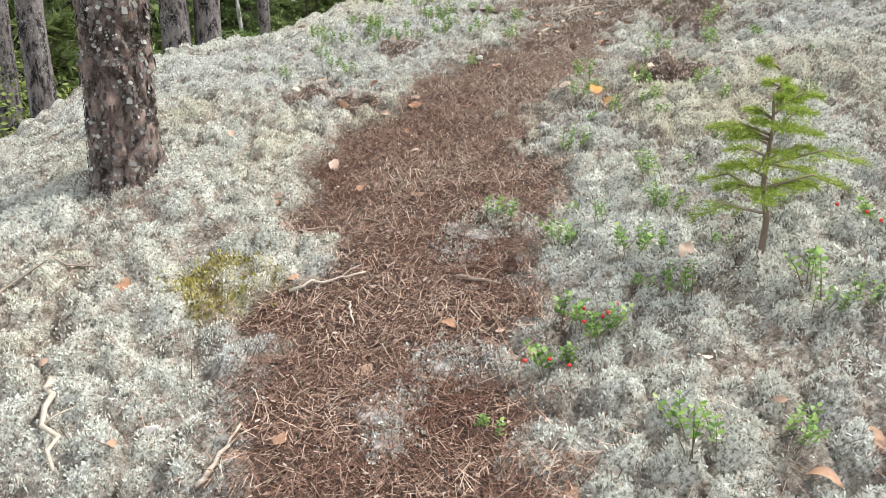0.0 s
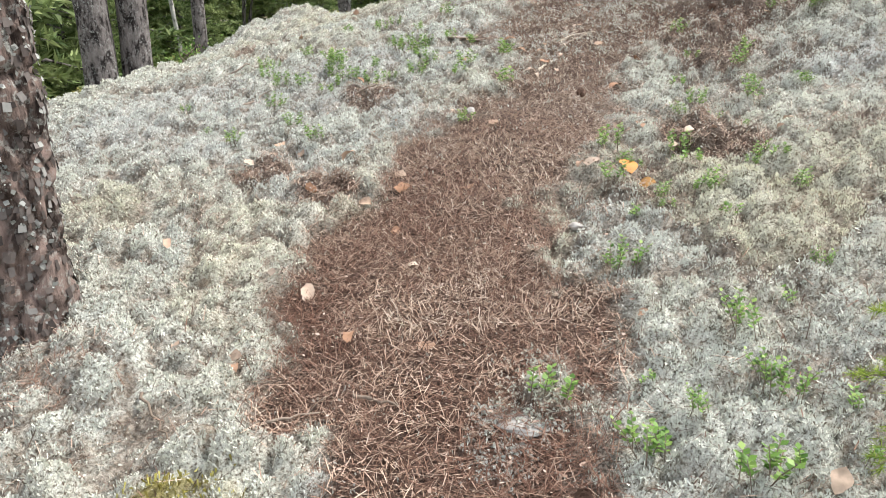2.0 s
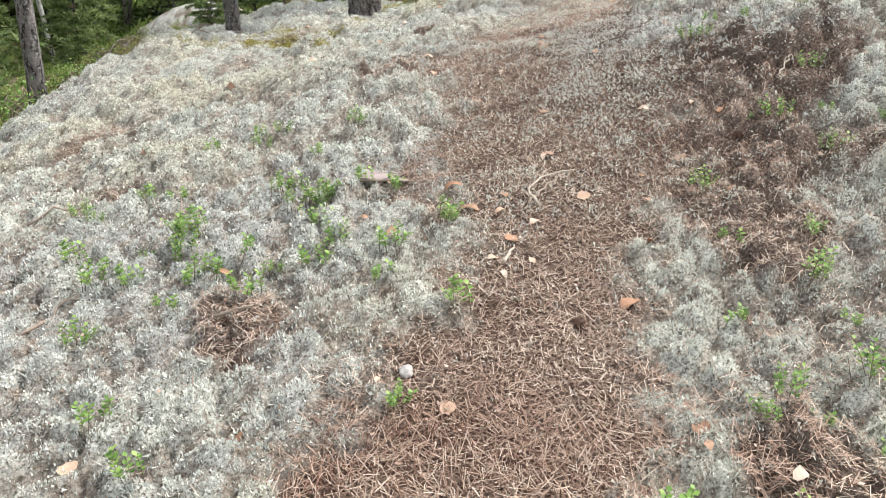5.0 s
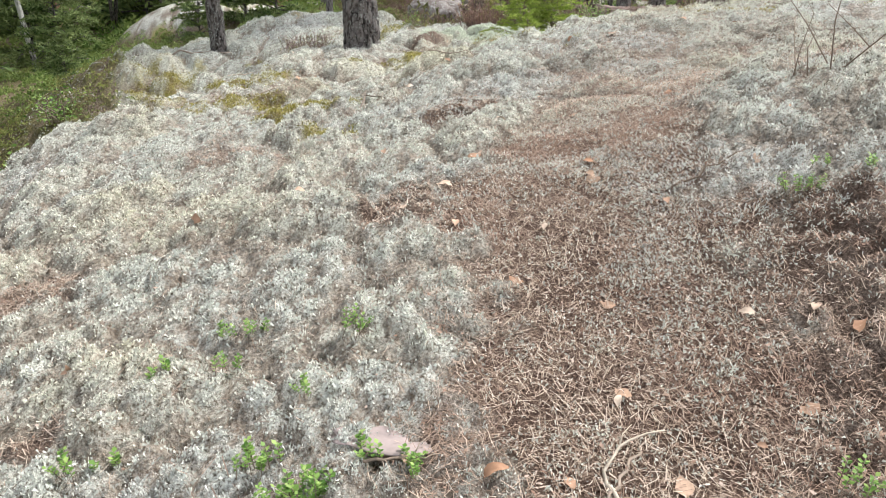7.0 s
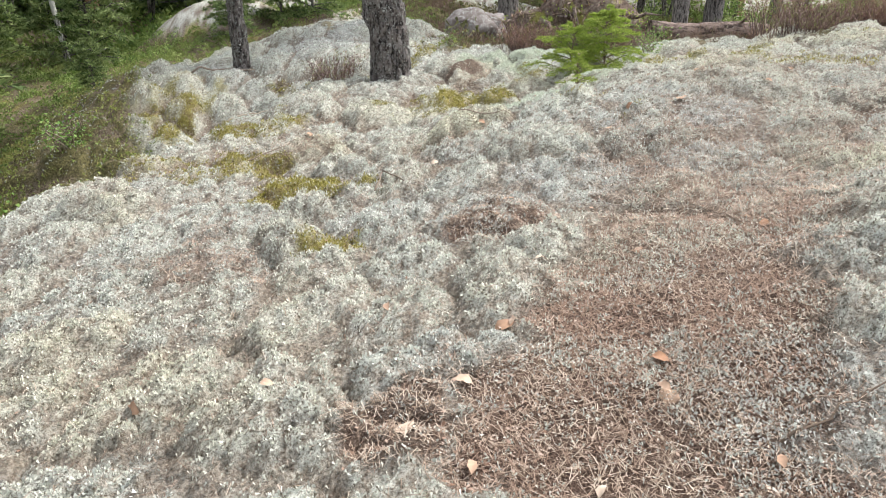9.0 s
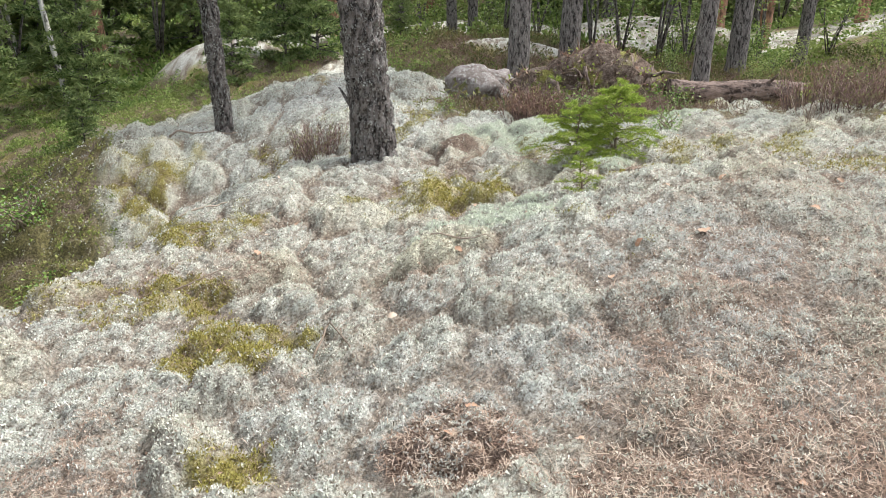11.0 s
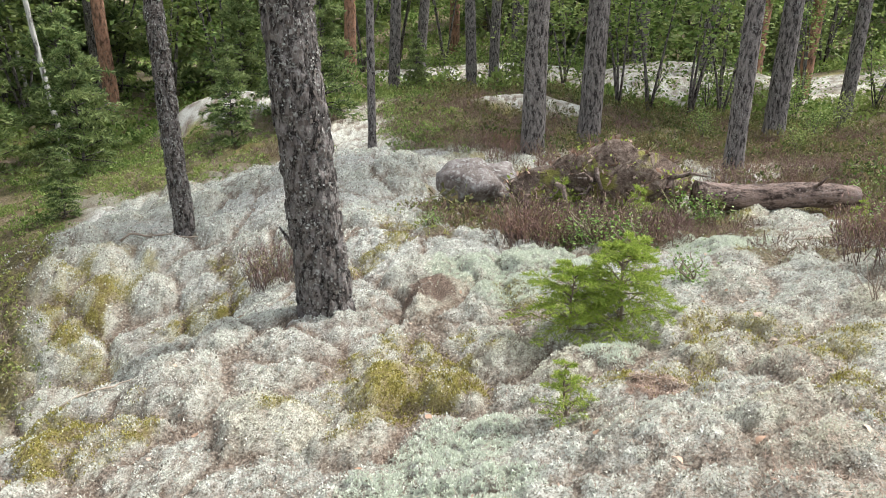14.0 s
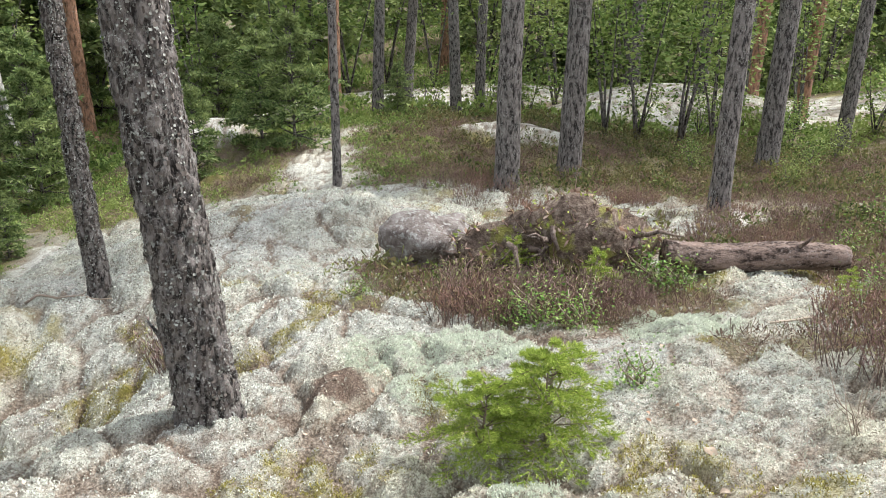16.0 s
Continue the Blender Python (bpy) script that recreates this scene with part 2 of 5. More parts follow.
OUTCROPS = [  # lichen-covered rock humps: x, y, half-widths, height
    (9.4, 29.5, 4.2, 2.6, 1.47),
    (15.5, 29.0, 5.0, 2.4, -0.36),
    (2.2, 33.0, 3.6, 2.0, 0.25),
    (4.2, 22.0, 1.3, 0.7, 0.25),
    (-2.3, 23.6, 1.5, 1.2, 0.91),
    (0.1, 15.6, 2.2, 1.3, 0.51),
    (-1.5, 29.5, 2.0, 1.4, 0.45),
    (5.6, 33.5, 3.0, 1.6, 0.3),
]
PATH = [(-4, -0.25, 0.34), (1.3, -0.10, 0.29), (1.8, -0.14, 0.29), (2.3, -0.08, 0.28), (2.65, -0.05, 0.30), (3.0, 0.06, 0.32), (3.4, 0.3, 0.32), (3.85, 0.52, 0.34), (4.2, 0.7, 0.37),
        (4.65, 0.85, 0.42), (5.2, 0.93, 0.41), (5.7, 1.06, 0.43), (6.1, 1.3, 0.44), (6.5, 1.65, 0.47), (7.2, 2.1, 0.6), (7.8, 2.5, 0.55), (9.5, 3.6, 0.4), (14, 8.0, 0.4)]
PY, PX, PW = (np.array(k, float) for k in zip(*PATH))


def ground(x, y):
    """Height of the rock under its cover."""
    x, y = np.asarray(x, float), np.asarray(y, float)
    z = LEVEL + ACROSS * np.tanh(x / 6) + ALONG * np.tanh(y / 8)
    for a, b, r, h in HILLS:
        z = z + h * np.exp(-((x - a) ** 2 + (y - b) ** 2) / r ** 2)
    for b, row in zip(KNOLL_Y, KNOLLS):
        for a, h in zip(KNOLL_X, row):
            z = z + h * np.exp(-((x - a) ** 2 + (y - b) ** 2) / 1.44)
    for a, b, rx, ry, h in OUTCROPS:
        z = z + h * np.exp(-(((x - a) / rx) ** 2 + ((y - b) / ry) ** 2) ** 1.5)
    return z


def hash01(i, j, k):
    v = np.sin(i * 127.1 + j * 311.7 + k * 74.7) * 43758.5453
    return v - np.floor(v)


def value_noise(x, y, k):
    i, j = np.floor(x), np.floor(y)
    u, v = x - i, y - j
    u, v = u * u * (3 - 2 * u), v * v * (3 - 2 * v)
    a, b, c, d = hash01(i, j, k), hash01(i + 1, j, k), hash01(i, j + 1, k), hash01(i + 1, j + 1, k)
    return (a * (1 - u) + b * u) * (1 - v) + (c * (1 - u) + d * u) * v


def fractal(x, y, k, octaves=4):
    s = 0
    for o in range(octaves):
        x, y = 0.8 * x - 0.6 * y + 1.7, 0.6 * x + 0.8 * y + 0.4
        s = s + value_noise(x * 2 ** o, y * 2 ** o, k + o) * 0.5 ** (o + 1)
    return s / (1 - 0.5 ** octaves)


def cells(x, y, k):
    """Distance to the nearest scattered centre in a grid of unit cells, the next nearest, and a number per cell."""
    i0, j0 = np.floor(x), np.floor(y)
    d1, d2, who = np.full(x.shape, 9.0), np.full(x.shape, 9.0), np.zeros(x.shape)
    for di in (-1, 0, 1):
        for dj in (-1, 0, 1):
            i, j = i0 + di, j0 + dj
            d = np.hypot(i + hash01(i, j, k) - x, j + hash01(i, j, k + 9) - y)
            near = d < d1
            d2 = np.where(near, d1, np.minimum(d2, d))
            who = np.where(near, hash01(i, j, k + 5), who)
            d1 = np.where(near, d, d1)
    return d1, d2, who


def smooth(a, lo, hi):
    t = np.clip((a - lo) / (hi - lo), 0, 1)
    return t * t * (3 - 2 * t)


def bareness(x, y):
    """1 in the middle of the trodden path, 0 in the lichen; ragged at the edges and fading on the hilltop."""
    off = np.abs(x - np.interp(y, PY, PX)) / np.interp(y, PY, PW)
    off = off + 1.2 * (fractal(x * 2.6, y * 2.6, 3) - 0.5) + 1.0 * (fractal(x * 9, y * 9, 8) - 0.5)
    return smooth(-off, -1.3, -0.75) * (1 - 0.75 * smooth(y, 5.8, 7.6)) * (1 - smooth(y, 8.0, 9.2))


def litter(x, y):
    """Where needles and leaves lie open: the path, worn spots beside it and pockets between the cushions."""
    m = np.maximum(bareness(x, y), 0.8 * smooth(fractal(x * 2.1, y * 2.1, 90), 0.65, 0.72) * (0.35 + 0.65 * smooth(y, 4.2, 5.2)) * (1 - 0.6 * smooth(y, 6, 8)))
    for a, b, r in ((1.55, 4.75, 0.36), (1.3, 4.35, 0.4), (1.25, 4.0, 0.2), (-0.58, 3.38, 0.13), (-0.35, 3.2, 0.12), (0.82, 1.15, 0.12), (2.35, 9.25, 0.14),
                    (1.45, 10.95, 0.15), (-0.2, 3.95, 0.14), (-0.65, 4.9, 0.1), (0.9, 6.8, 0.2), (0.45, 5.6, 0.2), (0.9, 3.15, 0.2)):
        m = np.maximum(m, 0.9 * smooth(-(np.hypot(x - a, y - b) / r + 1.4 * (fractal(x * 5, y * 5, 95) - 0.5)), -1.1, -0.7))
    return m


def mossiness(x, y):
    m = smooth(fractal(x * 1.6 + 4, y * 1.6, 21), 0.68, 0.74) * 0.7 * smooth(y, 7.5, 9)
    for a, b, r in ((0.15, 7.85, 0.28), (0.0, 8.0, 0.25), (0.25, 6.9, 0.14), (-0.55, 1.95, 0.14), (-0.75, 11.6, 0.3), (-0.7, 10.6, 0.3), (-0.25, 9.6, 0.3), (1.35, 10.0, 0.4), (5.1, 10.8, 0.6),
                    (-0.3, 12.2, 0.35), (-1.4, 12.6, 0.35), (-0.4, 1.1, 0.12), (-0.2, 8.5, 0.25)):
        m = np.maximum(m, smooth(-(np.hypot(x - a, (y - b) * 0.9) / r + 1.6 * (fractal(x * 5, y * 5, 30) - 0.5)), -1.0, -0.7))
    return m * (0.35 + 0.65 * smooth(fractal(x * 6, y * 6, 35), 0.36, 0.56))


def heathiness(x, y):
    """Green and brown dwarf shrubs: round the root plate, in the hollow beyond it and down the bank."""
    n = fractal(x * 0.9, y * 0.9, 41) - 0.5
    a = smooth(y + 2.4 * n + 0.5 * np.maximum(x - 4.2, 0), 17.6, 18.8) * (1 - smooth(y, 24.5, 26.5))
    a = a * smooth(x + 2.5 * n, 0.6, 1.8)
    bank = smooth(-x - np.interp(y, (3, 7, 9, 12, 13, 15, 19), (2.4, 1.95, 1.75, 1.45, 1.65, 2.4, 3.6)) + 0.9 * n, -0.1, 0.25)
    shrub = smooth(-(np.hypot((x - 3.0) / 1.5, (y - 12.6) / 1.25) + 1.1 * n), -1.0, -0.75)
    right = smooth(-(np.hypot((x - 7.4) / 3.2, (y - 13.6) / 2.9) + 1.0 * n), -1.0, -0.8)
    for p, q, rx, ry in ((4.35, 10.75, 0.6, 0.5), (3.65, 10.9, 0.28, 0.35), (4.2, 9.9, 0.35, 0.3), (1.6, 12.2, 0.2, 0.2), (3.3, 16.4, 0.8, 0.6)):
        shrub = np.maximum(shrub, 0.9 * smooth(-(np.hypot((x - p) / rx, (y - q) / ry) + 1.1 * n), -1.0, -0.7))
    rocks = 0
    for p, q, rx, ry, h in OUTCROPS:
        rocks = np.maximum(rocks, smooth(-np.hypot((x - p) / rx, (y - q) / ry) - 0.5 * n, -1.05, -0.75))
    far = np.maximum(smooth(y + 2 * n, 23.5, 25.5), smooth(y + 2 * n, 18.0, 19.2) * smooth(-x + 2 * n, -0.7, 0.3))
    far = np.maximum(far, smooth(np.abs(x - 2), 9, 12))
    return np.maximum.reduce([a, bank, shrub, right, far]) * (1 - rocks)


def domed(d, full):
    """A round profile, sloping at the rim and level at the crown."""
    t = np.clip(d / full, 0, 1)
    return t * (2 - t)


def lumps(x, y):
    """Cushions: rounded heaps of lichen with furrows between them."""
    wx, wy = x + 0.25 * fractal(x * 3, y * 3, 60), y + 0.25 * fractal(x * 3, y * 3, 70)
    d1, d2, who = cells(wx * 2.3, wy * 2.3, 12)
    e1, e2, w2 = cells(wx * 6.5, wy * 6.5, 17)
    big = domed(d2 - d1, 0.85) * (0.2 + 0.8 * who)
    small = domed(e2 - e1, 0.85) * (0.4 + 0.6 * w2)
    return (0.125 + 0.04 * smooth(y, 7, 9)) * (1 - 0.7 * smooth(y, 20, 24)) * big * (0.3 + 0.7 * smooth(y, 3.5, 7)) * (1 - 0.3 * smooth(x, 1.6, 2.6)) + ((0.024 + 0.02 * smooth(y, 6, 9)) * small + 0.012 * fractal(x * 8, y * 8, 33, 2)) * (1 - 0.8 * smooth(y, 17, 22))


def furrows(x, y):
    """The furrows between cushions, holding dead litter and a painted-in share of shade."""
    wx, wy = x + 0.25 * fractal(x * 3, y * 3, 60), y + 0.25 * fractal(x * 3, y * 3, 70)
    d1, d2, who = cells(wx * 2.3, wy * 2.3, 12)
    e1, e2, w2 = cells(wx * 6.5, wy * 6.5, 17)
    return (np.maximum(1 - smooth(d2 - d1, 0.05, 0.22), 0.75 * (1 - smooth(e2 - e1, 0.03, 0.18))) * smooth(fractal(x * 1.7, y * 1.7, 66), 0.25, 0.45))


def gap_litter_shade(x, y):
    """Brown of dead lower stems and painted shade, in gaps between tall lichen heads."""
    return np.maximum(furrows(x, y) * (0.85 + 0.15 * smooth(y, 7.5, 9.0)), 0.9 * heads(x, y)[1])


def heads(x, y):
    """Heads of lichen a hand wide, made of smaller ones a thumb wide: their height, and 1 in the gaps between them."""
    wx, wy = x + 0.05 * fractal(x * 9, y * 9, 61), y + 0.05 * fractal(x * 9, y * 9, 71)
    d1, d2, who = cells(wx * 10.0, wy * 10.0, 23)
    e1, e2, w2 = cells(wx * 25.0, wy * 25.0, 27)
    a1 = np.interp(y, (4.0, 8.0, 13.0, 18.0), (0.062, 0.036, 0.018, 0.0))
    a2 = np.interp(y, (4.0, 8.0, 13.0), (0.022, 0.018, 0.0))
    patchy = smooth(fractal(x * 2.3, y * 2.3, 68), 0.26, 0.46)
    gap = (1 - smooth(d2 - d1, 0.05, 0.33)) * patchy * (0.5 + 0.5 * smooth(w2, 0.1, 0.4)) * (1 - smooth(y, 9, 13))
    return a1 * domed(d2 - d1, 0.7) * (0.35 + 0.65 * who) + a2 * domed(e2 - e1, 0.7) * (0.3 + 0.7 * w2), gap


def tone(x, y):
    """0 to 1 for each cushion: bluish grey, white-grey, cream."""
    wx, wy = x + 0.25 * fractal(x * 3, y * 3, 60), y + 0.25 * fractal(x * 3, y * 3, 70)
    who = cells(wx * 2.3, wy * 2.3, 12)[2]
    return np.clip(0.5 * who + 1.1 * (fractal(x * 0.9, y * 0.9, 77) - 0.5) + 0.35 * (fractal(x * 7, y * 7, 78) - 0.5) + 0.22, 0, 1)


def surface(x, y):
    bare = bareness(x, y)
    return ground(x, y) + (1 - bare) * (lumps(x, y) + heads(x, y)[0] * (1 - 0.6 * heathiness(x, y)) - 0.03) + bare * 0.02 * fractal(x * 6, y * 6, 80)


def top(x, y):
    return float(surface(np.array([x]), np.array([y]))[0])


# ---- building helpers ----
def mesh_of(name, verts, polys, mat, corners=None):
    """A mesh from an array of vertices and an array of polygons with the same number of corners."""
    verts, polys = np.asarray(verts, np.float32).reshape(-1, 3), np.asarray(polys, np.int32)
    n, k = polys.shape
    me = bpy.data.meshes.new(name)
    me.vertices.add(len(verts))
    me.vertices.foreach_set("co", verts.ravel())
    me.loops.add(n * k)
    me.loops.foreach_set("vertex_index", polys.ravel())
    me.polygons.add(n)
    me.polygons.foreach_set("loop_start", np.arange(0, n * k, k, dtype=np.int32))
    me.polygons.foreach_set("loop_total", np.full(n, k, np.int32))
    me.update(calc_edges=True)
    me.materials.append(mat)
    return me


def soup(name, pieces, mat):
    """A mesh of loose triangles or quads: pieces is (n, corners, 3)."""
    n, k = pieces.shape[:2]
    return mesh_of(name, pieces.reshape(-1, 3), np.arange(n * k).reshape(n, k), mat)


def shade(me):
    me.polygons.foreach_set("use_smooth", np.ones(len(me.polygons), bool))
    return me


def child(name, me, parent, label=""):
    ob = new(name, me)
    ob.parent = parent
    return tagged(ob, label)


def tube(name, line, radii, mat, sides=10, rough=0.0, seed=0, flare=0.0):
    """A limb along a line of points, with uneven bark."""
    line, radii = np.asarray(line, float), np.asarray(radii, float)
    r = np.random.default_rng(seed)
    n = len(line)
    along = np.gradient(line, axis=0)
    along /= np.linalg.norm(along, axis=1)[:, None]
    side = np.cross(along, (0.31, 0.95, 0.05))
    side /= np.linalg.norm(side, axis=1)[:, None]
    other = np.cross(along, side)
    a = np.linspace(0, 2 * np.pi, sides, endpoint=False)
    rr = radii[:, None] * (1 + rough * (r.random((n, sides)) - 0.5))
    verts = line[:, None] + rr[..., None] * (np.cos(a)[None, :, None] * side[:, None] + np.sin(a)[None, :, None] * other[:, None])
    verts = verts.reshape(-1, 3)
    i, j = np.meshgrid(np.arange(n - 1), np.arange(sides), indexing="ij")
    q = np.stack([i * sides + j, i * sides + (j + 1) % sides, (i + 1) * sides + (j + 1) % sides, (i + 1) * sides + j], -1).reshape(-1, 4)
    base, tip = len(verts), len(verts) + 1
    verts = np.vstack([verts, line[:1], line[-1:]])
    k = np.arange(sides)
    caps = np.vstack([np.stack([np.full(sides, base), (k + 1) % sides, k, k], -1),
                      np.stack([np.full(sides, tip), (n - 1) * sides + k, (n - 1) * sides + (k + 1) % sides, (n - 1) * sides + (k + 1) % sides], -1)])
    me = bpy.data.meshes.new(name)
    me.from_pydata(verts.tolist(), [], [tuple(f) for f in q.tolist()] + [tuple(f[:3]) for f in caps.tolist()])
    me.materials.append(mat)
    return shade(me)


def unit(v):
    return v / np.maximum(np.linalg.norm(v, axis=-1, keepdims=True), 1e-9)


def blades(base, way, length, width, r):
    """Slim triangles standing on base along way."""
    side = unit(np.cross(way, r.normal(size=base.shape))) * (width * 0.5)[:, None]
    return np.stack([base - side, base + side, base + way * length[:, None]], 1)


def leaf_quads(base, way, length, width, r, flat=0.6):
    """Pointed leaves: four-cornered, broadest past the middle."""
    up = np.array([0, 0, 1.0]) * flat + r.normal(size=base.shape) * (1 - flat)
    side = unit(np.cross(way, up)) * (width * 0.5)[:, None]
    mid = base + way * (length * 0.55)[:, None]
    return np.stack([base, mid - side, base + way * length[:, None], mid + side], 1)


# ---- ground sheets: fine round the walk, coarse out to the horizon ----
def ground_sheet(name, xs, ys, drop=None):
    gx, gy = np.meshgrid(xs, ys)
    x, y = gx.ravel(), gy.ravel()
    z = surface(x, y)
    if drop is not None:
        z = z - drop(x, y)
    w, h = len(xs), len(ys)
    i, j = np.meshgrid(np.arange(h - 1), np.arange(w - 1), indexing="ij")
    q = np.stack([i * w + j, i * w + j + 1, (i + 1) * w + j + 1, (i + 1) * w + j], -1).reshape(-1, 4)
    me = shade(mesh_of(name, np.stack([x, y, z], 1), q, GROUND))
    for key, f in (("bare", litter), ("moss", mossiness), ("heath", heathiness), ("furrow", gap_litter_shade), ("tone", tone)):
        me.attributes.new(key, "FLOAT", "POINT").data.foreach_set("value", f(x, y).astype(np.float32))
    return new(name, me)


def stretch(*spans):
    return np.unique(np.concatenate([np.arange(a, b, s) for a, b, s in spans]).round(4))


xs = stretch((-900, -60, 60), (-60, -12, 2.0), (-12, -3.2, 0.2), (-3.2, -2.3, 0.06), (-2.3, 3.0, 0.021), (3.0, 4.6, 0.04), (4.6, 10, 0.1), (10, 20, 0.25), (20, 60, 2.0), (60, 901, 60))
ys = stretch((-900, -60, 60), (-60, -4, 2.0), (-4, 0.6, 0.2), (0.6, 1.0, 0.08), (1.0, 4.6, 0.018), (4.6, 8.0, 0.024), (8.0, 12.5, 0.033), (12.5, 20, 0.08), (20, 36, 0.18), (36, 60, 1.0), (60, 901, 60))
land = ground_sheet("ground", xs, ys)
tagged(land, "uneven forest ground of lichen, moss and needle litter", "ground", kind="structure")


# ---- trees ----
def trunk_line(x, y, lean, height, n, bend, r):
    z0 = float(ground(x, y)) - 0.15
    s = np.linspace(0, 1, n)
    wob = np.stack([np.sin(s * 5 + r.random() * 6), np.cos(s * 4 + r.random() * 6)], 1) * bend * s[:, None]
    return np.stack([x + lean[0] * s * height + wob[:, 0], y + lean[1] * s * height + wob[:, 1], z0 + s * height], 1)


def pine(name, x, y, radius, mat, lean=(0, 0), height=11.0, seed=0, label="", group="trees of the forest", detail=False, crown=True):
    r = np.random.default_rng(seed + 100)
    thing = new(name)
    thing.location = (x, y, float(ground(x, y)))
    origin = np.array(thing.location)
    if detail:
        s = np.concatenate([np.linspace(0, 0.33, 150), np.linspace(0.34, 1, 24)])
    else:
        s = np.concatenate([np.linspace(0, 0.1, 6), np.linspace(0.14, 1, 14)])
    line = np.stack([lean[0] * s * height, lean[1] * s * height, -0.15 + s * height], 1)
    ph = r.random(2) * 6
    line[:, 0] += 0.05 * np.sin(s * 7 + ph[0]) * s
    line[:, 1] += 0.05 * np.sin(s * 6 + ph[1]) * s
    rad = radius * ((1 - 0.62 * s) + 0.35 * np.exp(-s * height / 0.16))
    sides = 72 if detail else 12
    me = tube("trunk", line, rad, mat, sides, 0.03 if detail else 0.10, seed)
    if detail:
        co = np.empty(len(me.vertices) * 3, np.float32)
        me.vertices.foreach_get("co", co)
        co = co.reshape(-1, 3)
        k = np.clip(np.arange(len(co)) // sides, 0, len(s) - 1)
        ang = (np.arange(len(co)) % sides) / sides * 2 * np.pi
        u = np.minimum(ang, 2 * np.pi - ang) * radius * 13
        v = co[:, 2] * 7.0
        d1, d2, who = cells(u + 0.5 * fractal(u, v, seed), v + 0.6 * fractal(u + 9, v, seed + 3), seed + 4)
        plate = smooth(d2 - d1, 0.02, 0.22) * (0.6 + 0.7 * who) + 0.35 * fractal(u * 4, v * 4, seed + 6)
        out = co - line[k]
        co = co + unit(out) * ((plate - 0.6) * 0.026)[:, None]
        me.vertices.foreach_set("co", co.astype(np.float32).ravel())
        me.update()
        n = 4200
        pick = r.integers(2, 148 * sides, 3 * n)
        pick = pick[fractal(ang[pick] * 3, co[pick, 2] * 5, seed + 12) > 0.48][:n]   # crusts grow in patches
        n = len(pick)
        skin = unit(out[pick])
        way = unit(unit(np.cross(skin, r.normal(size=(n, 3)))) + 0.3 * skin)
        size = 0.004 + 0.014 * r.random(n) ** 2
        side = unit(np.cross(way, skin)) * (size * 0.5)[:, None]
        p = co[pick] + skin * 0.001
        flakes = np.stack([p, p + way * (size * 0.5)[:, None] - side, p + way * size[:, None] + skin * 0.003, p + way * (size * 0.6)[:, None] + side], 1)
        m = 3600
        at = r.integers(2, 146 * sides, m)
        skin = unit(out[at])
        down = unit(np.array([0, 0, -1.0]) + 0.25 * r.normal(size=(m, 3)))
        down = unit(down - skin * np.sum(down * skin, 1)[:, None])
        across = np.cross(down, skin)
        hgt, wid = (0.010 + 0.020 * r.random(m))[:, None], (0.004 + 0.008 * r.random(m))[:, None]
        o = co[at] + skin * 0.002
        lift = skin * (0.001 + 0.006 * r.random(m) ** 2)[:, None]
        scales = np.stack([o - across * wid * 0.7, o + across * wid * (0.5 + 0.5 * r.random((m, 1))), o + across * wid * 0.8 + down * hgt + lift, o - across * wid * (0.5 + 0.5 * r.random((m, 1))) + down * hgt * 0.85 + lift], 1)
        tagged(child("bark_scale", soup("bark_scale", scales, BARK_SCALE), thing, "loose flaking bark scales"), kind="stuff")
        tagged(child("lichen_crust", soup("lichen_crust", flakes, LICHEN_FLAKE), thing, "grey-green lichen crust"), kind="stuff")
    child("trunk", me, thing)
    if crown:
        for k in range(9):
            h = 0.55 + 0.05 * k
            a = r.random() * 6.3
            l = (1.0 - h) * height * 0.35 + 0.4
            p0 = np.array([np.interp(h, s, line[:, i]) for i in range(3)])
            end = p0 + l * np.array([math.cos(a), math.sin(a), 0.25])
            child("limb", tube("limb", [p0, (p0 + end) / 2 + (0, 0, 0.06), end], [radius * 0.25, radius * 0.17, 0.01], mat, 5), thing)
        n = 1100
        h = r.random(n) ** 0.8
        a = r.random(n) * 6.283
        rr = np.sqrt(r.random(n)) * height * 0.16 * (1.1 - 0.75 * h) * (0.7 + 0.5 * np.sin(a * 3 + h * 15))
        c = np.stack([lean[0] * height + rr * np.cos(a), lean[1] * height + rr * np.sin(a), height * (0.56 + 0.46 * h)], 1)
        way = unit(r.normal(size=(n, 3)) + (0, 0, 0.4))
        child("crown", soup("crown", blades(c, way, 0.25 + 0.25 * r.random(n), 0.09 + 0.08 * r.random(n), r), SPRUCE_DARK), thing)
    if detail and radius > 0.12:
        for z, a, l in ((0.42, 3.3, 0.22), (2.3, 0.5, 0.3)):
            p0 = np.array([lean[0] * z, lean[1] * z, z]) + np.array([math.cos(a), math.sin(a), 0]) * radius * 0.8
            d = np.array([math.cos(a) * 0.55, math.sin(a) * 0.55, 0.75])
            child("dead_stub", tube("dead_stub", [p0, p0 + d * l * 0.5, p0 + d * l + (0, 0, 0.02)], [0.022, 0.016, 0.006], mat, 7, 0.3, 8), thing)
    return tagged(thing, label, "tree", group)


NEAR = [  # x, y, radius, bark, lean, height, label
    ("pine_tree", -1.06, 2.62, 0.10, PINE_BARK, (-0.01, 0.0), 9.0, "old pine with flaking bark and grey lichen, in pale lichen"),
    ("pine_tree", 0.83, 10.84, 0.155, GREY_BARK, (-0.085, -0.02), 10.0, "leaning pine with rough grey bark and lichen crusts"),
    ("pine_tree", -0.72, 13.6, 0.085, GREY_BARK, (-0.04, 0.0), 9.0, "slim pine with grey lichened bark on the mossy bank"),
]
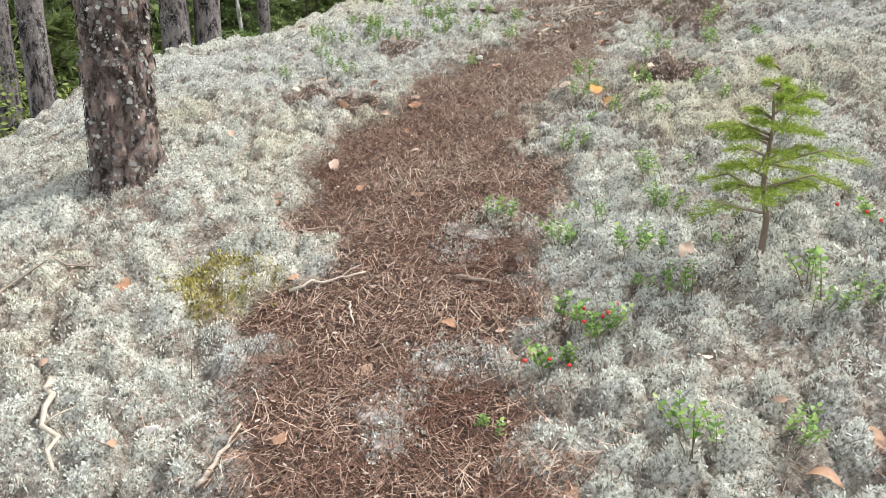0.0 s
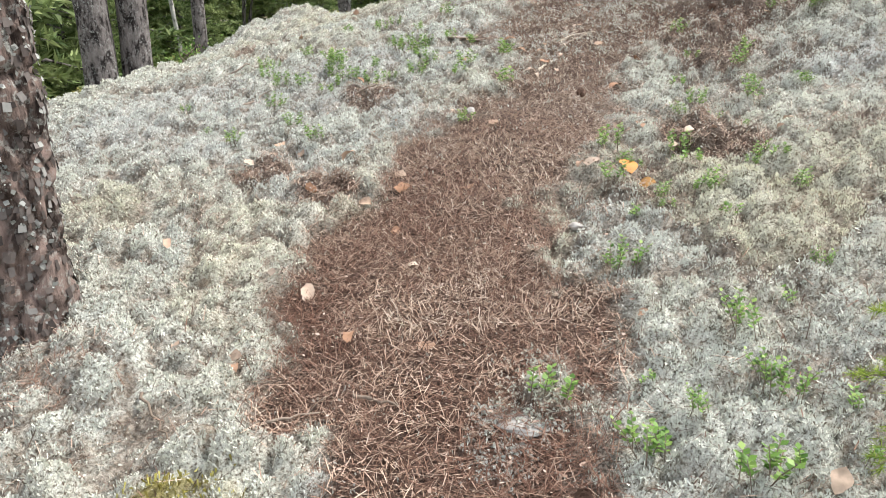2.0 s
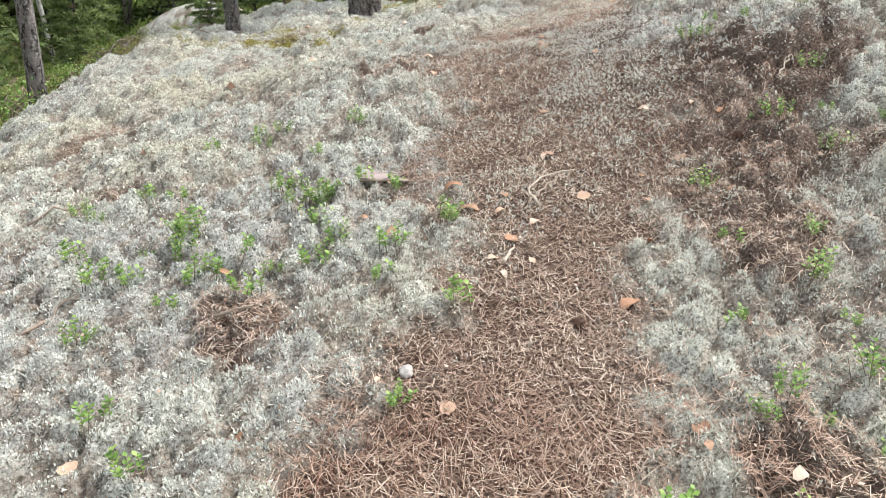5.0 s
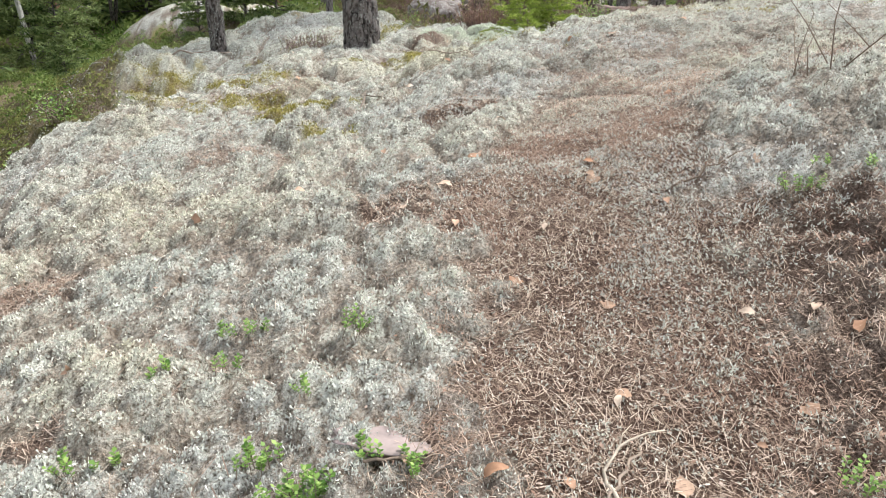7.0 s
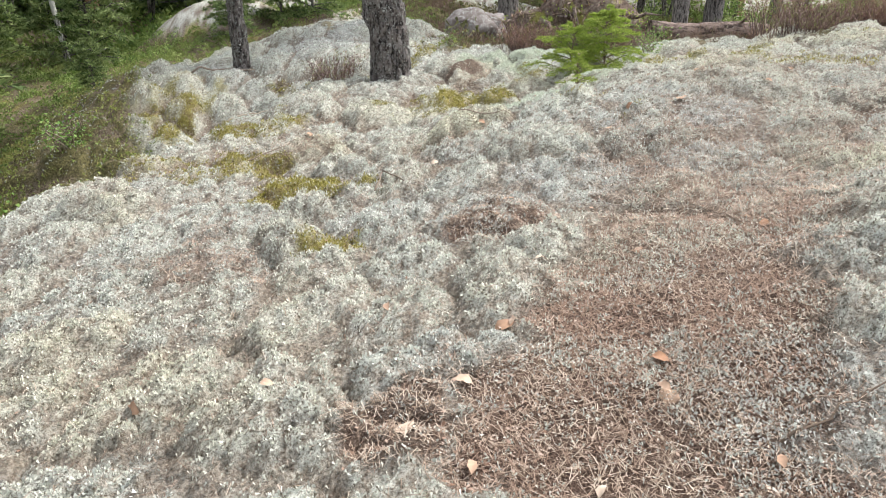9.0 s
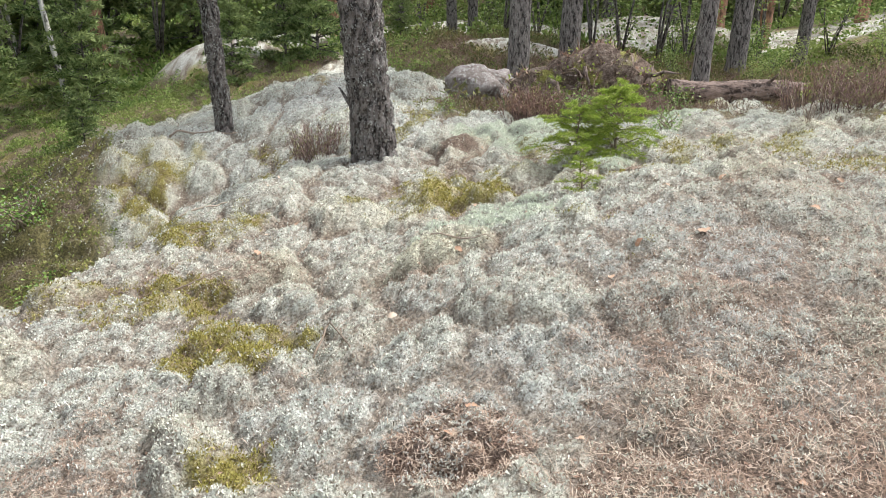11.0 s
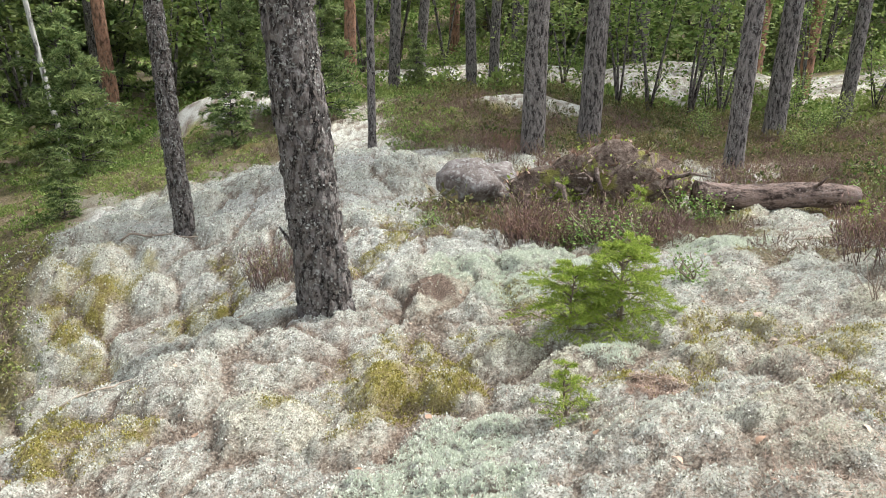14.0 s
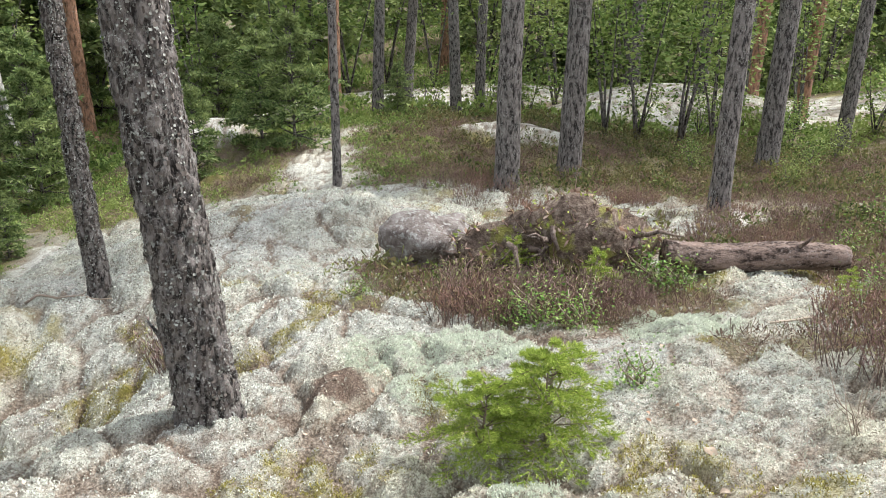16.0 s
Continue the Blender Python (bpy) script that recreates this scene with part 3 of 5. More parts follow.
for k, (nm, x, y, rad, mat, lean, hh, lab) in enumerate(NEAR):
    pine(nm, x, y, rad, mat, lean, hh, 3 + k, lab, "near pines", True)
FAR = [
    (-2.35, 4.7, 0.08, GREY_BARK, -0.03), (-2.15, 6.6, 0.12, GREY_BARK, -0.03), (-1.95, 6.75, 0.11, GREY_BARK, 0.0), (-1.8, 8.2, 0.06, GREY_BARK, 0.0), (-3.6, 6.6, 0.10, GREY_BARK, 0.0),
    (3.5, 18.2, 0.19, GREY_BARK, -0.01), (4.7, 19.4, 0.20, GREY_BARK, 0.0), (6.06, 16.7, 0.14, GREY_BARK, 0.0), (8.74, 20.9, 0.21, GREY_BARK, 0.01),
    (12.0, 24.0, 0.17, GREY_BARK, 0.02), (1.0, 18.7, 0.07, GREY_BARK, 0.0), (1.5, 29.0, 0.17, GREY_BARK, 0.03), (3.5, 26.8, 0.15, GREY_BARK, -0.05),
    (9.4, 31.5, 0.24, GREY_BARK, 0.0), (2.4, 32.6, 0.18, GREY_BARK, 0.06), (4.2, 27.9, 0.15, GREY_BARK, 0.01), (11.0, 27.5, 0.24, GREY_BARK, 0.02), (10.6, 29.0, 0.2, GREY_BARK, 0.0),
    (13.0, 27.9, 0.2, RED_BARK, 0.05), (12.75, 30.4, 0.2, RED_BARK, 0.04), (-6.6, 29.7, 0.22, RED_BARK, -0.03), (-7.3, 31.0, 0.24, GREY_BARK, -0.02), (0.2, 31.0, 0.2, RED_BARK, 0.0),
    (6.0, 35.0, 0.22, GREY_BARK, 0.0), (7.5, 37.0, 0.2, GREY_BARK, 0.02), (-10.5, 27.0, 0.2, GREY_BARK, -0.02), (-4.0, 34.0, 0.2, GREY_BARK, 0.0), (15.5, 33.0, 0.2, GREY_BARK, 0.03),
    (17.5, 30.0, 0.2, RED_BARK, 0.04), (-2.0, 37.0, 0.2, GREY_BARK, 0.0), (4.0, 38.0, 0.22, RED_BARK, 0.0),
]
for k, (x, y, rad, mat, lean) in enumerate(FAR):
    pine("pine_tree", x, y, rad, mat, (lean, 0), 10.5 + (k % 5) * 0.6, 20 + k, "tall pine trunk with scaly grey bark" if mat is GREY_BARK else "tall pine trunk with reddish bark")


def conifer(name, height, spread, whorls, per, mat, wood, needle, seed, droop=0.25, bare=0.05, twigs=8, per_twig=14, blade=0.16, joined=False):
    """A young spruce: a stem and whorls of drooping branches, each with side twigs set with needles."""
    r = np.random.default_rng(seed)
    thing = new(name)
    stem = np.array([[0.01 * math.sin(k), 0.01 * math.cos(2 * k), height * k / 6] for k in range(7)])
    child("stem", tube("stem", stem - (0, 0, 0.04), np.linspace(0.004 + 0.012 * height, 0.003, 7), wood, 7, 0.1, seed), thing)
    every, wood_all = [], []

    def wood_mesh(wires):
        bm = bmesh.new()
        for x in wires:
            m = tube("b", x, [0.006 * height + 0.001, 0.004 * height + 0.001, 0.001], wood, 3 if joined else 4)
            bm.from_mesh(m)
            bpy.data.meshes.remove(m)
        me = bpy.data.meshes.new("branch_wood")
        bm.to_mesh(me)
        bm.free()
        me.materials.append(wood)
        return me

    for w in range(whorls):
        f = bare + (1 - bare) * (w + 0.3 * r.random()) / whorls
        reach = spread * (1 - f) ** 0.75 * (0.75 + 0.5 * r.random()) + 0.05 * spread
        for k in range(per):
            parts = []
            a = 2 * math.pi * (k + 0.5 * r.random()) / per + w * 1.3
            out = np.array([math.cos(a), math.sin(a), 0.0])
            l = reach * (0.6 + 0.6 * r.random())
            p0 = np.array([0, 0, height * (f + 0.04 * r.normal())])
            lift = 0.28 + 0.12 * r.normal()
            mid = p0 + out * l * 0.55 + (0, 0, l * (lift - droop * (1 - f)))
            end = p0 + out * l + (0, 0, l * (lift - 2 * droop * (1 - f)))
            lines = [(p0 + 0.35 * (mid - p0), mid), (mid, end)]
            for q in range(twigs):
                s = 0.25 + 0.7 * q / twigs
                root = p0 + (mid - p0) * s / 0.55 if s < 0.55 else mid + (end - mid) * (s - 0.55) / 0.45
                turn = (1 if q % 2 else -1) * (0.6 + 0.4 * r.random())
                o2 = np.array([math.cos(a + turn), math.sin(a + turn), -0.2 + 0.3 * r.random()])
                lines.append((root, root + o2 * l * 0.42 * (1.15 - s)))
            for u, v in lines:
                t = r.random(per_twig)[:, None]
                base = u + (v - u) * t
                way = unit(unit(v - u)[None] * 0.9 + r.normal(size=(per_twig, 3)) * 0.65 + (0, 0, 0.12))
                parts.append(blades(base, way, needle * (0.7 + 0.6 * r.random(per_twig)), needle * blade * (0.8 + 0.5 * r.random(per_twig)), r))
            every += parts
            wood_all.append((p0, mid, end))
            if not joined:
                branch = child("branch", wood_mesh([(p0, mid, end)]), thing)
                tagged(child("needles", soup("needles", np.concatenate(parts), mat), branch), kind="stuff")
    if joined:
        tagged(child("bough_wood", wood_mesh(wood_all), thing), kind="stuff")
        tagged(child("needles", soup("needles", np.concatenate(every), mat), thing), kind="stuff")
    return thing


def leafy(name, height, spread, stems, leaves, leaf, mat, wood, seed, low=0.2):
    """A broad-leaved shrub or sapling: thin stems and loose layers of leaves."""
    r = np.random.default_rng(seed)
    thing = new(name)
    tips = []
    for k in range(stems):
        a, l = r.random() * 6.3, spread * (0.3 + 0.5 * r.random())
        end = np.array([l * math.cos(a), l * math.sin(a), height * (0.75 + 0.25 * r.random())])
        line = np.array([end * (t, t, t ** 0.8) + (0.04 * math.sin(5 * t + k), 0.04 * math.cos(4 * t + k), -0.03) for t in np.linspace(0, 1, 6)])
        child("stem", tube("stem", line, np.linspace(0.008 + 0.006 * height, 0.003, 6), wood, 5, 0.1, k), thing)
        tips.append(line)
    pick = np.array(tips)[r.integers(0, stems, leaves), np.minimum(5, (low + (1 - low) * r.random(leaves)) * 6).astype(int)]
    base = pick + r.normal(size=(leaves, 3)) * spread * (0.32, 0.32, 0.14)
    base[:, 2] = np.maximum(base[:, 2], 0.03)
    way = unit(r.normal(size=(leaves, 3)) * (1, 1, 0.4) + (0, 0, -0.1))
    size = leaf * (0.6 + 0.8 * r.random(leaves))
    child("foliage", soup("foliage", leaf_quads(base, way, size, size * 0.6, r), mat), thing)
    return thing


def put(ob, x, y, turn=0.0, size=1.0, sink=0.0):
    ob.matrix_basis = pose(x, y, float(ground(x, y)) - sink if y > 13.5 else top(x, y) - sink, 0, 0, turn) @ Matrix.Scale(size, 4)
    return ob


def again(ob, x, y, turn=0.0, size=1.0, sink=0.0):
    dup = copy_thing(ob, Matrix())
    return put(dup, x, y, turn, size, sink)


# ---- spruces, young and old ----
sap = put(conifer("spruce_sapling", 0.42, 0.25, 7, 5, SPRUCE, TWIG, 0.018, 5, 0.26, 0.30, 12, 30, 0.09), 0.735, 1.74, 20, 1.0, 0.02)
tagged(sap, "young spruce with bright green drooping twigs in lichen", "sapling", "spruce saplings")
pair = tagged(put(conifer("spruce_sapling", 0.52, 0.42, 8, 6, SPRUCE, TWIG, 0.026, 11, 0.13, 0.10, 12, 36, 0.16), 2.46, 10.15, 0, 1.0, 0.03), "bushy young spruce with bright green needles beside its twin", "sapling", "spruce saplings")
tagged(again(pair, 2.17, 10.08, 80, 0.80, 0.03), "low bushy young spruce beside its taller twin", "sapling", "spruce saplings")
small = tagged(put(conifer("spruce_sapling", 0.30, 0.16, 6, 5, SPRUCE, TWIG, 0.018, 14, 0.1, 0.1, 7, 16, 0.16), 1.92, 9.12, 0, 1.0, 0.02), "tiny upright spruce seedling between lichen cushions", "sapling", "spruce saplings")
for x, y, s in ((3.3, 12.45, 1.6), (2.75, 12.9, 1.5), (3.1, 13.2, 1.3), (4.9, 11.9, 0.9), (2.95, 12.95, 1.2)):
    tagged(again(small, x, y, x * 90, s), "small yellow-green spruce seedling by the root plate", "sapling", "spruce saplings")
midget = tagged(put(conifer("spruce_tree", 2.6, 1.0, 15, 6, SPRUCE_DARK, GREY_BARK, 0.11, 31, 0.18, 0.05, 8, 11, 0.30, True), 0.0, 22.0), "young green spruce at the foot of the outcrop", "tree", "young spruces")
for x, y, s in ((-1.6, 20.9, 0.65), (-0.7, 22.6, 0.9), (-4.6, 21.6, 1.0), (-2.4, 27.0, 1.2), (-3.7, 18.2, 0.4), (-5.9, 24.4, 1.3), (2.0, 25.6, 0.5), (-7.0, 22.5, 1.2), (5.5, 31.0, 0.8)):
    again(midget, x, y, 70 * x, s)
big = tagged(put(conifer("spruce_tree", 8.5, 2.3, 13, 6, SPRUCE_DARK, GREY_BARK, 0.36, 47, 0.30, 0.01, 9, 6, 0.42, True), -9.0, 33.0), "tall dark spruce with hanging boughs", "tree", "dark spruces")
r = np.random.default_rng(91)
for k in range(64):
    a = radians(-42 + 92 * (k + 0.8 * r.random()) / 64)
    d = 34 + 18 * r.random() if k % 4 else 55 + 8 * r.random()
    if a < radians(-8):
        d -= 6
    x, y = 1.5 + d * math.sin(a), 3 + d * math.cos(a)
    again(big, x, y, 360 * r.random(), 0.75 + 0.5 * r.random())
for x, y, s in ((-4.6, 8.6, 1.5), (-5.2, 10.4, 1.9), (-6.4, 12.5, 2.2), (-7.4, 10.0, 2.2), (-4.4, 12.8, 1.3), (-8.2, 14.5, 2.4), (-5.6, 7.4, 1.6), (-6.2, 16.6, 1.6), (-9.6, 12.0, 2.5)):
    again(midget, x, y, 80 * x, s, 0.1)
for x, y, s in ((-11.0, 16.0, 0.9), (-13.0, 13.0, 0.9), (-9.5, 19.0, 0.8), (-11, 20, 1.0), (-12, 25, 1.1), (-9.5, 24.0, 0.8)):
    again(big, x, y, 50 * x, s, 0.2)

# ---- broad-leaved undergrowth ----
bush = tagged(put(leafy("deciduous_shrub", 1.5, 0.9, 7, 900, 0.085, LEAFY, GREY_BARK, 3), -6.2, 17.2), "leafy green deciduous shrub in the shade", "shrub", "leafy shrubs")
for x, y, s in ((-3.9, 7.2, 0.75), (-3.4, 5.8, 0.55), (7.6, 24.8, 1.0), (6.2, 25.5, 0.9), (9.8, 25.6, 1.1), (4.6, 29.6, 1.2), (3.0, 29.5, 1.0), (-2.6, 27.6, 1.6), (8.8, 24.3, 0.9), (11.6, 25.4, 0.8), (13.4, 25.0, 1.2), (5.2, 26.4, 0.9), (9.6, 21.0, 0.45), (11.0, 22.5, 0.55), (12.5, 21.5, 0.6), (10.5, 24.0, 0.7), (8.2, 19.0, 0.35), (7.2, 20.6, 0.4), (13.8, 23.2, 0.8)):
    again(bush, x, y, 63 * x, s)
sapling = tagged(put(leafy("rowan_sapling", 4.4, 1.5, 4, 1300, 0.12, LEAFY, GREY_BARK, 8, 0.35), 6.9, 22.9), "slender broad-leaved sapling with loose light green leaves", "tree", "leafy saplings")
for x, y, s in ((6.3, 23.2, 0.9), (7.8, 22.8, 1.0), (8.9, 23.8, 1.0), (4.6, 25.0, 0.9), (-3.2, 28.5, 1.3), (-5.0, 30.0, 1.4), (-1.5, 32.0, 1.4), (3.4, 35.0, 1.3), (0.5, 33.5, 1.3), (12.5, 27.0, 1.0), (7.0, 31.5, 1.2), (-7.5, 33.0, 1.5),
                (10.0, 34.5, 1.4), (14.5, 32.0, 1.4), (17.0, 34.0, 1.5), (5.5, 36.5, 1.5), (1.8, 37.0, 1.4), (-9.0, 29.5, 1.3), (11.5, 37.0, 1.6), (19.0, 38.0, 1.6)):
    again(sapling, x, y, 111 * x, s)

# birch trunks on the shaded bank
for k, (x, y) in enumerate(((-5.6, 23.4), (-9.2, 30.5))):
    pine("birch_tree", x, y, 0.065, BIRCH_BARK, (-0.11, 0), 9.0, 80 + k, "slanting birch with white bark and dark scars", "birches")


# ---- carpets ----
def scattered(density, x0, x1, y0, y1, chance, r):
    n = int(density * (x1 - x0) * (y1 - y0))
    x, y = x0 + (x1 - x0) * r.random(n), y0 + (y1 - y0) * r.random(n)
    keep = r.random(n) < chance(x, y)
    return x[keep], y[keep]


def lichen_chance(x, y):
    c = (1 - 0.97 * litter(x, y)) * (1 - 0.8 * mossiness(x, y)) * (1 - 0.9 * smooth(y, 4, 5.5) * furrows(x, y)) * (1 - 0.9 * heathiness(x, y)) * (1 - 0.93 * heads(x, y)[1])
    return np.clip(c, 0.03 + 0.05 * smooth(y, 3.5, 6.5) * (1 - smooth(y, 9, 11)), 1)


def carpet(name, x0, x1, y0, y1, density, size, mat, chance, label, seed, per=5, spread=0.016, lean=0.75, wide=0.42, tri=3, sink=0.006, dome=0.0):
    """Tufts of forked sprigs; each sprig is a few slips that widen upwards."""
    r = np.random.default_rng(seed)
    x, y = scattered(density / per, x0, x1, y0, y1, chance, r)
    tall = 0.55 + 0.9 * r.random(len(x))
    x, y, tall = np.repeat(x, per), np.repeat(y, per), np.repeat(tall, per)
    dx, dy = r.normal(size=len(x)) * spread, r.normal(size=len(x)) * spread
    x, y = x + dx, y + dy
    z = surface(x, y) - sink + dome * tall * np.exp(-(dx ** 2 + dy ** 2) / (2 * spread ** 2))
    base = np.repeat(np.stack([x, y, z], 1), tri, 0)
    n = len(base)
    way = unit(r.normal(size=(n, 3)) * lean + (0, 0, 1))
    l = size * np.repeat(tall, tri) * (0.7 + 0.6 * r.random(n))
    side = unit(np.cross(way, r.normal(size=(n, 3)))) * (size * wide * (0.6 + 0.8 * r.random(n)) * 0.5)[:, None]
    tip = base + way * l[:, None]
    me = soup(name, np.stack([base, tip - side, tip + side * (0.4 + r.random(n))[:, None]], 1), mat)
    if mat is LICHEN:
        me.attributes.new("tone", "FLOAT", "POINT").data.foreach_set("value", np.repeat(tone(x, y), tri * 3).astype(np.float32))
    ob = new(name, me)
    return tagged(ob, label, "lichen" if "lichen" in name else "ground cover", kind="stuff")


pale = "pale grey-green reindeer lichen covering the ground"


def belt(lo, hi):
    """The lichen between two distances along the walk, thinning out over the next metre."""
    return lambda x, y: lichen_chance(x, y) * smooth(y, lo - 0.5, lo + 0.5) * (1 - smooth(y, hi - 0.5, hi + 0.5))


carpet("lichen_carpet", -1.9, 2.3, 0.9, 5.1, 72000, 0.0105, LICHEN, belt(0.0, 4.6), pale, 1, per=4, spread=0.006, wide=0.40, lean=0.6, tri=1)
carpet("lichen_carpet", -2.0, 3.6, 4.1, 8.5, 36000, 0.0115, LICHEN, belt(4.6, 8.0), pale, 2, per=3, spread=0.006, wide=0.60, lean=0.7, tri=1)
carpet("lichen_carpet", -2.4, 5.2, 7.5, 12.5, 23000, 0.0115, LICHEN, belt(8.0, 12.0), pale, 3, per=3, spread=0.008, wide=0.75, lean=0.8, tri=1)
carpet("lichen_carpet", -3.0, 6.0, 11.5, 18.5, 8500, 0.017, LICHEN, belt(12.0, 18.0), pale, 4, per=3, spread=0.014, wide=0.85, lean=0.8, tri=1)


def mint(x, y):
    m = np.zeros_like(x)
    for a, b, rad in ((1.8, 11.35, 0.35), (2.1, 11.3, 0.3), (2.4, 11.3, 0.28), (1.45, 9.1, 0.3), (1.15, 8.7, 0.25), (1.5, 8.6, 0.25), (2.3, 9.75, 0.15), (3.55, 11.4, 0.4), (1.95, 10.9, 0.25), (4.35, 10.4, 0.3)):
        m = np.maximum(m, smooth(-np.hypot(x - a, y - b) / rad - 0.5 * (fractal(x * 6, y * 6, 11) - 0.5), -1.0, -0.8))
    return m


carpet("cushion_lichen", 0.5, 5.0, 8.2, 12.0, 16000, 0.014, CUSHION, mint, "mint-white rounded cushions of star-tipped lichen", 6, per=3, spread=0.01, lean=0.8, wide=0.4, sink=0.0)
PATCHES = ((0.12, 2.12, 0.10), (-0.10, 1.46, 0.07), (0.02, 1.58, 0.08), (-0.09, 1.38, 0.05), (0.15, 2.24, 0.07), (0.06, 2.03, 0.06))


def crumbs(x, y):
    m = np.zeros_like(x)
    for a, b, rad in PATCHES:
        m = np.maximum(m, smooth(-np.hypot(x - a, y - b) / rad - 1.2 * (fractal(x * 16, y * 16, 19) - 0.5), -1.1, -0.5))
    return m


carpet("lichen_crumbs", -0.3, 0.4, 1.2, 2.5, 26000, 0.008, LICHEN, crumbs, "trodden white lichen crumbs on bare rock", 12, wide=0.7, lean=1.6, sink=-0.004)
carpet("lichen_crumbs", -0.2, 3.6, 3.6, 9.0, 13000, 0.010, LICHEN, lambda x, y: litter(x, y) * smooth(y, 3.6, 5.6) * (0.12 + 0.88 * smooth(fractal(x * 4, y * 4, 24), 0.46, 0.62)), "trodden grey lichen crumbs among the needles", 16, wide=0.5, lean=1.4, sink=-0.006, tri=2)
carpet("moss_carpet", -2.0, 6.0, 0.9, 13.0, 17000, 0.015, MOSS, lambda x, y: mossiness(x, y) * (1 - 0.8 * litter(x, y)), "yellow-green moss in hollows of the lichen", 7, wide=0.35, tri=2)


def shrubs(x, y):
    return heathiness(x, y) * (1 - smooth(y, 22, 27))


carpet("heather_carpet", -1.0, 13.0, 9.3, 23.0, 800, 0.065, HEATH, lambda x, y: shrubs(x, y) * np.maximum(smooth(fractal(x * 0.8, y * 0.8, 44), 0.28, 0.45), 1 - smooth(y, 13.5, 15)), "brown dry heather and dwarf shrubs", 8, per=22, spread=0.08, lean=0.7, wide=0.08, dome=0.09)
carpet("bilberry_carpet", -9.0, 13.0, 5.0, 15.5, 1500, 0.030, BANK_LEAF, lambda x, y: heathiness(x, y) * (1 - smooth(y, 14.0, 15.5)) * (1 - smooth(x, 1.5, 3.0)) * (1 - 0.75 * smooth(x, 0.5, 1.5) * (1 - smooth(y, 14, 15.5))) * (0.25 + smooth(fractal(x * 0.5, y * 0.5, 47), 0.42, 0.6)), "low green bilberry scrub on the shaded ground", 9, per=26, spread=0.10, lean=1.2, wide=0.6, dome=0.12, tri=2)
carpet("bilberry_carpet", -9.0, 13.0, 14.0, 27.0, 420, 0.042, LEAFY, lambda x, y: heathiness(x, y) * smooth(y, 14.0, 15.5) * (1 - smooth(x, 1.5, 3.0)) * (1 - 0.75 * smooth(x, 0.5, 1.5) * (1 - smooth(y, 14, 15.5))) * (0.25 + smooth(fractal(x * 0.5, y * 0.5, 47), 0.42, 0.6)), "low green bilberry scrub on the shaded ground", 19, per=26, spread=0.10, lean=1.2, wide=0.6, dome=0.12, tri=2)
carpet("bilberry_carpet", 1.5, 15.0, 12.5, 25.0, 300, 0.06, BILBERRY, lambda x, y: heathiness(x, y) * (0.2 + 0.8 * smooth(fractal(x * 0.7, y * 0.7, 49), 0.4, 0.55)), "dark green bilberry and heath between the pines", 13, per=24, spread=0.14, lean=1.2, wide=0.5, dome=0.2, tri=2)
carpet("far_scrub", -24.0, 30.0, 24.0, 52.0, 40, 0.13, LEAFY, lambda x, y: np.maximum(heathiness(x, y), smooth(y, 33, 36)), "far green scrub under the trees", 10, per=24, spread=0.25, lean=1.2, wide=0.7, dome=0.3, tri=2)


def needle_bed(name, x0, x1, y0, y1, density, seed, mat, chance):
    r = np.random.default_rng(seed)
    x, y = scattered(density, x0, x1, y0, y1, lambda a, b: np.clip(litter(a, b), 0.03, 1) * chance(a, b), r)
    n = len(x)
    z = surface(x, y) + 0.002 + 0.014 * r.random(n)
    a = r.random(n) * 6.283
    l = (0.014 + 0.030 * r.random(n)) * np.where(y < 3.5, 1.25, 1.0)
    way = np.stack([np.cos(a), np.sin(a), 0.25 * r.normal(size=n) + 0.2 * np.sin(a)], 1)
    side = np.stack([-np.sin(a), np.cos(a), np.zeros(n)], 1) * (0.0004 + 0.0006 * r.random(n))[:, None]
    p = np.stack([x, y, z], 1)
    q = np.stack([p - way * l[:, None] * 0.5 - side, p - way * l[:, None] * 0.5 + side, p + way * l[:, None] * 0.5 + side, p + way * l[:, None] * 0.5 - side], 1)
    return tagged(new(name, soup(name, q, mat)), "brown fallen pine needles lying on the path", "needle litter", kind="stuff")


needle_bed("pine_needles", -1.6, 2.2, 0.9, 5.0, 20000, 51, NEEDLES_DARK, lambda a, b: 1 - smooth(b + 1.5 * (fractal(a * 2, b * 2, 15) - 0.5), 2.4, 3.8))
needle_bed("pine_needles", -1.2, 3.6, 2.4, 9.6, 15000, 52, NEEDLES, lambda a, b: smooth(b + 1.5 * (fractal(a * 2, b * 2, 15) - 0.5), 2.0, 3.6))
needle_bed("pine_needles", -1.2, 2.2, 0.9, 3.4, 2500, 53, NEEDLES, lambda a, b: 0.4 + 0 * a)

# scraps of bark and leaf among the needles
r = np.random.default_rng(61)
x, y = scattered(520, -1.2, 3.0, 0.9, 9.0, lambda a, b: np.clip(litter(a, b), 0.04, 1), r)
n = len(x)
way = unit(np.stack([r.normal(size=n), r.normal(size=n), 0.25 * r.normal(size=n)], 1))
size = 0.006 + 0.012 * r.random(n)
scraps = leaf_quads(np.stack([x, y, surface(x, y) + 0.008 + 0.01 * r.random(n)], 1), way, size, size * 0.55, r, 0.85)
SCRAP = speckled("litter_scraps", [(0.0, (0.22, 0.13, 0.09)), (0.5, (0.38, 0.27, 0.21)), (1.0, (0.56, 0.46, 0.39))], None, 0.8)
tagged(new("bark_scraps", soup("bark_scraps", scraps, SCRAP)), "scraps of pine bark and dead leaf on the path", "litter", kind="stuff")


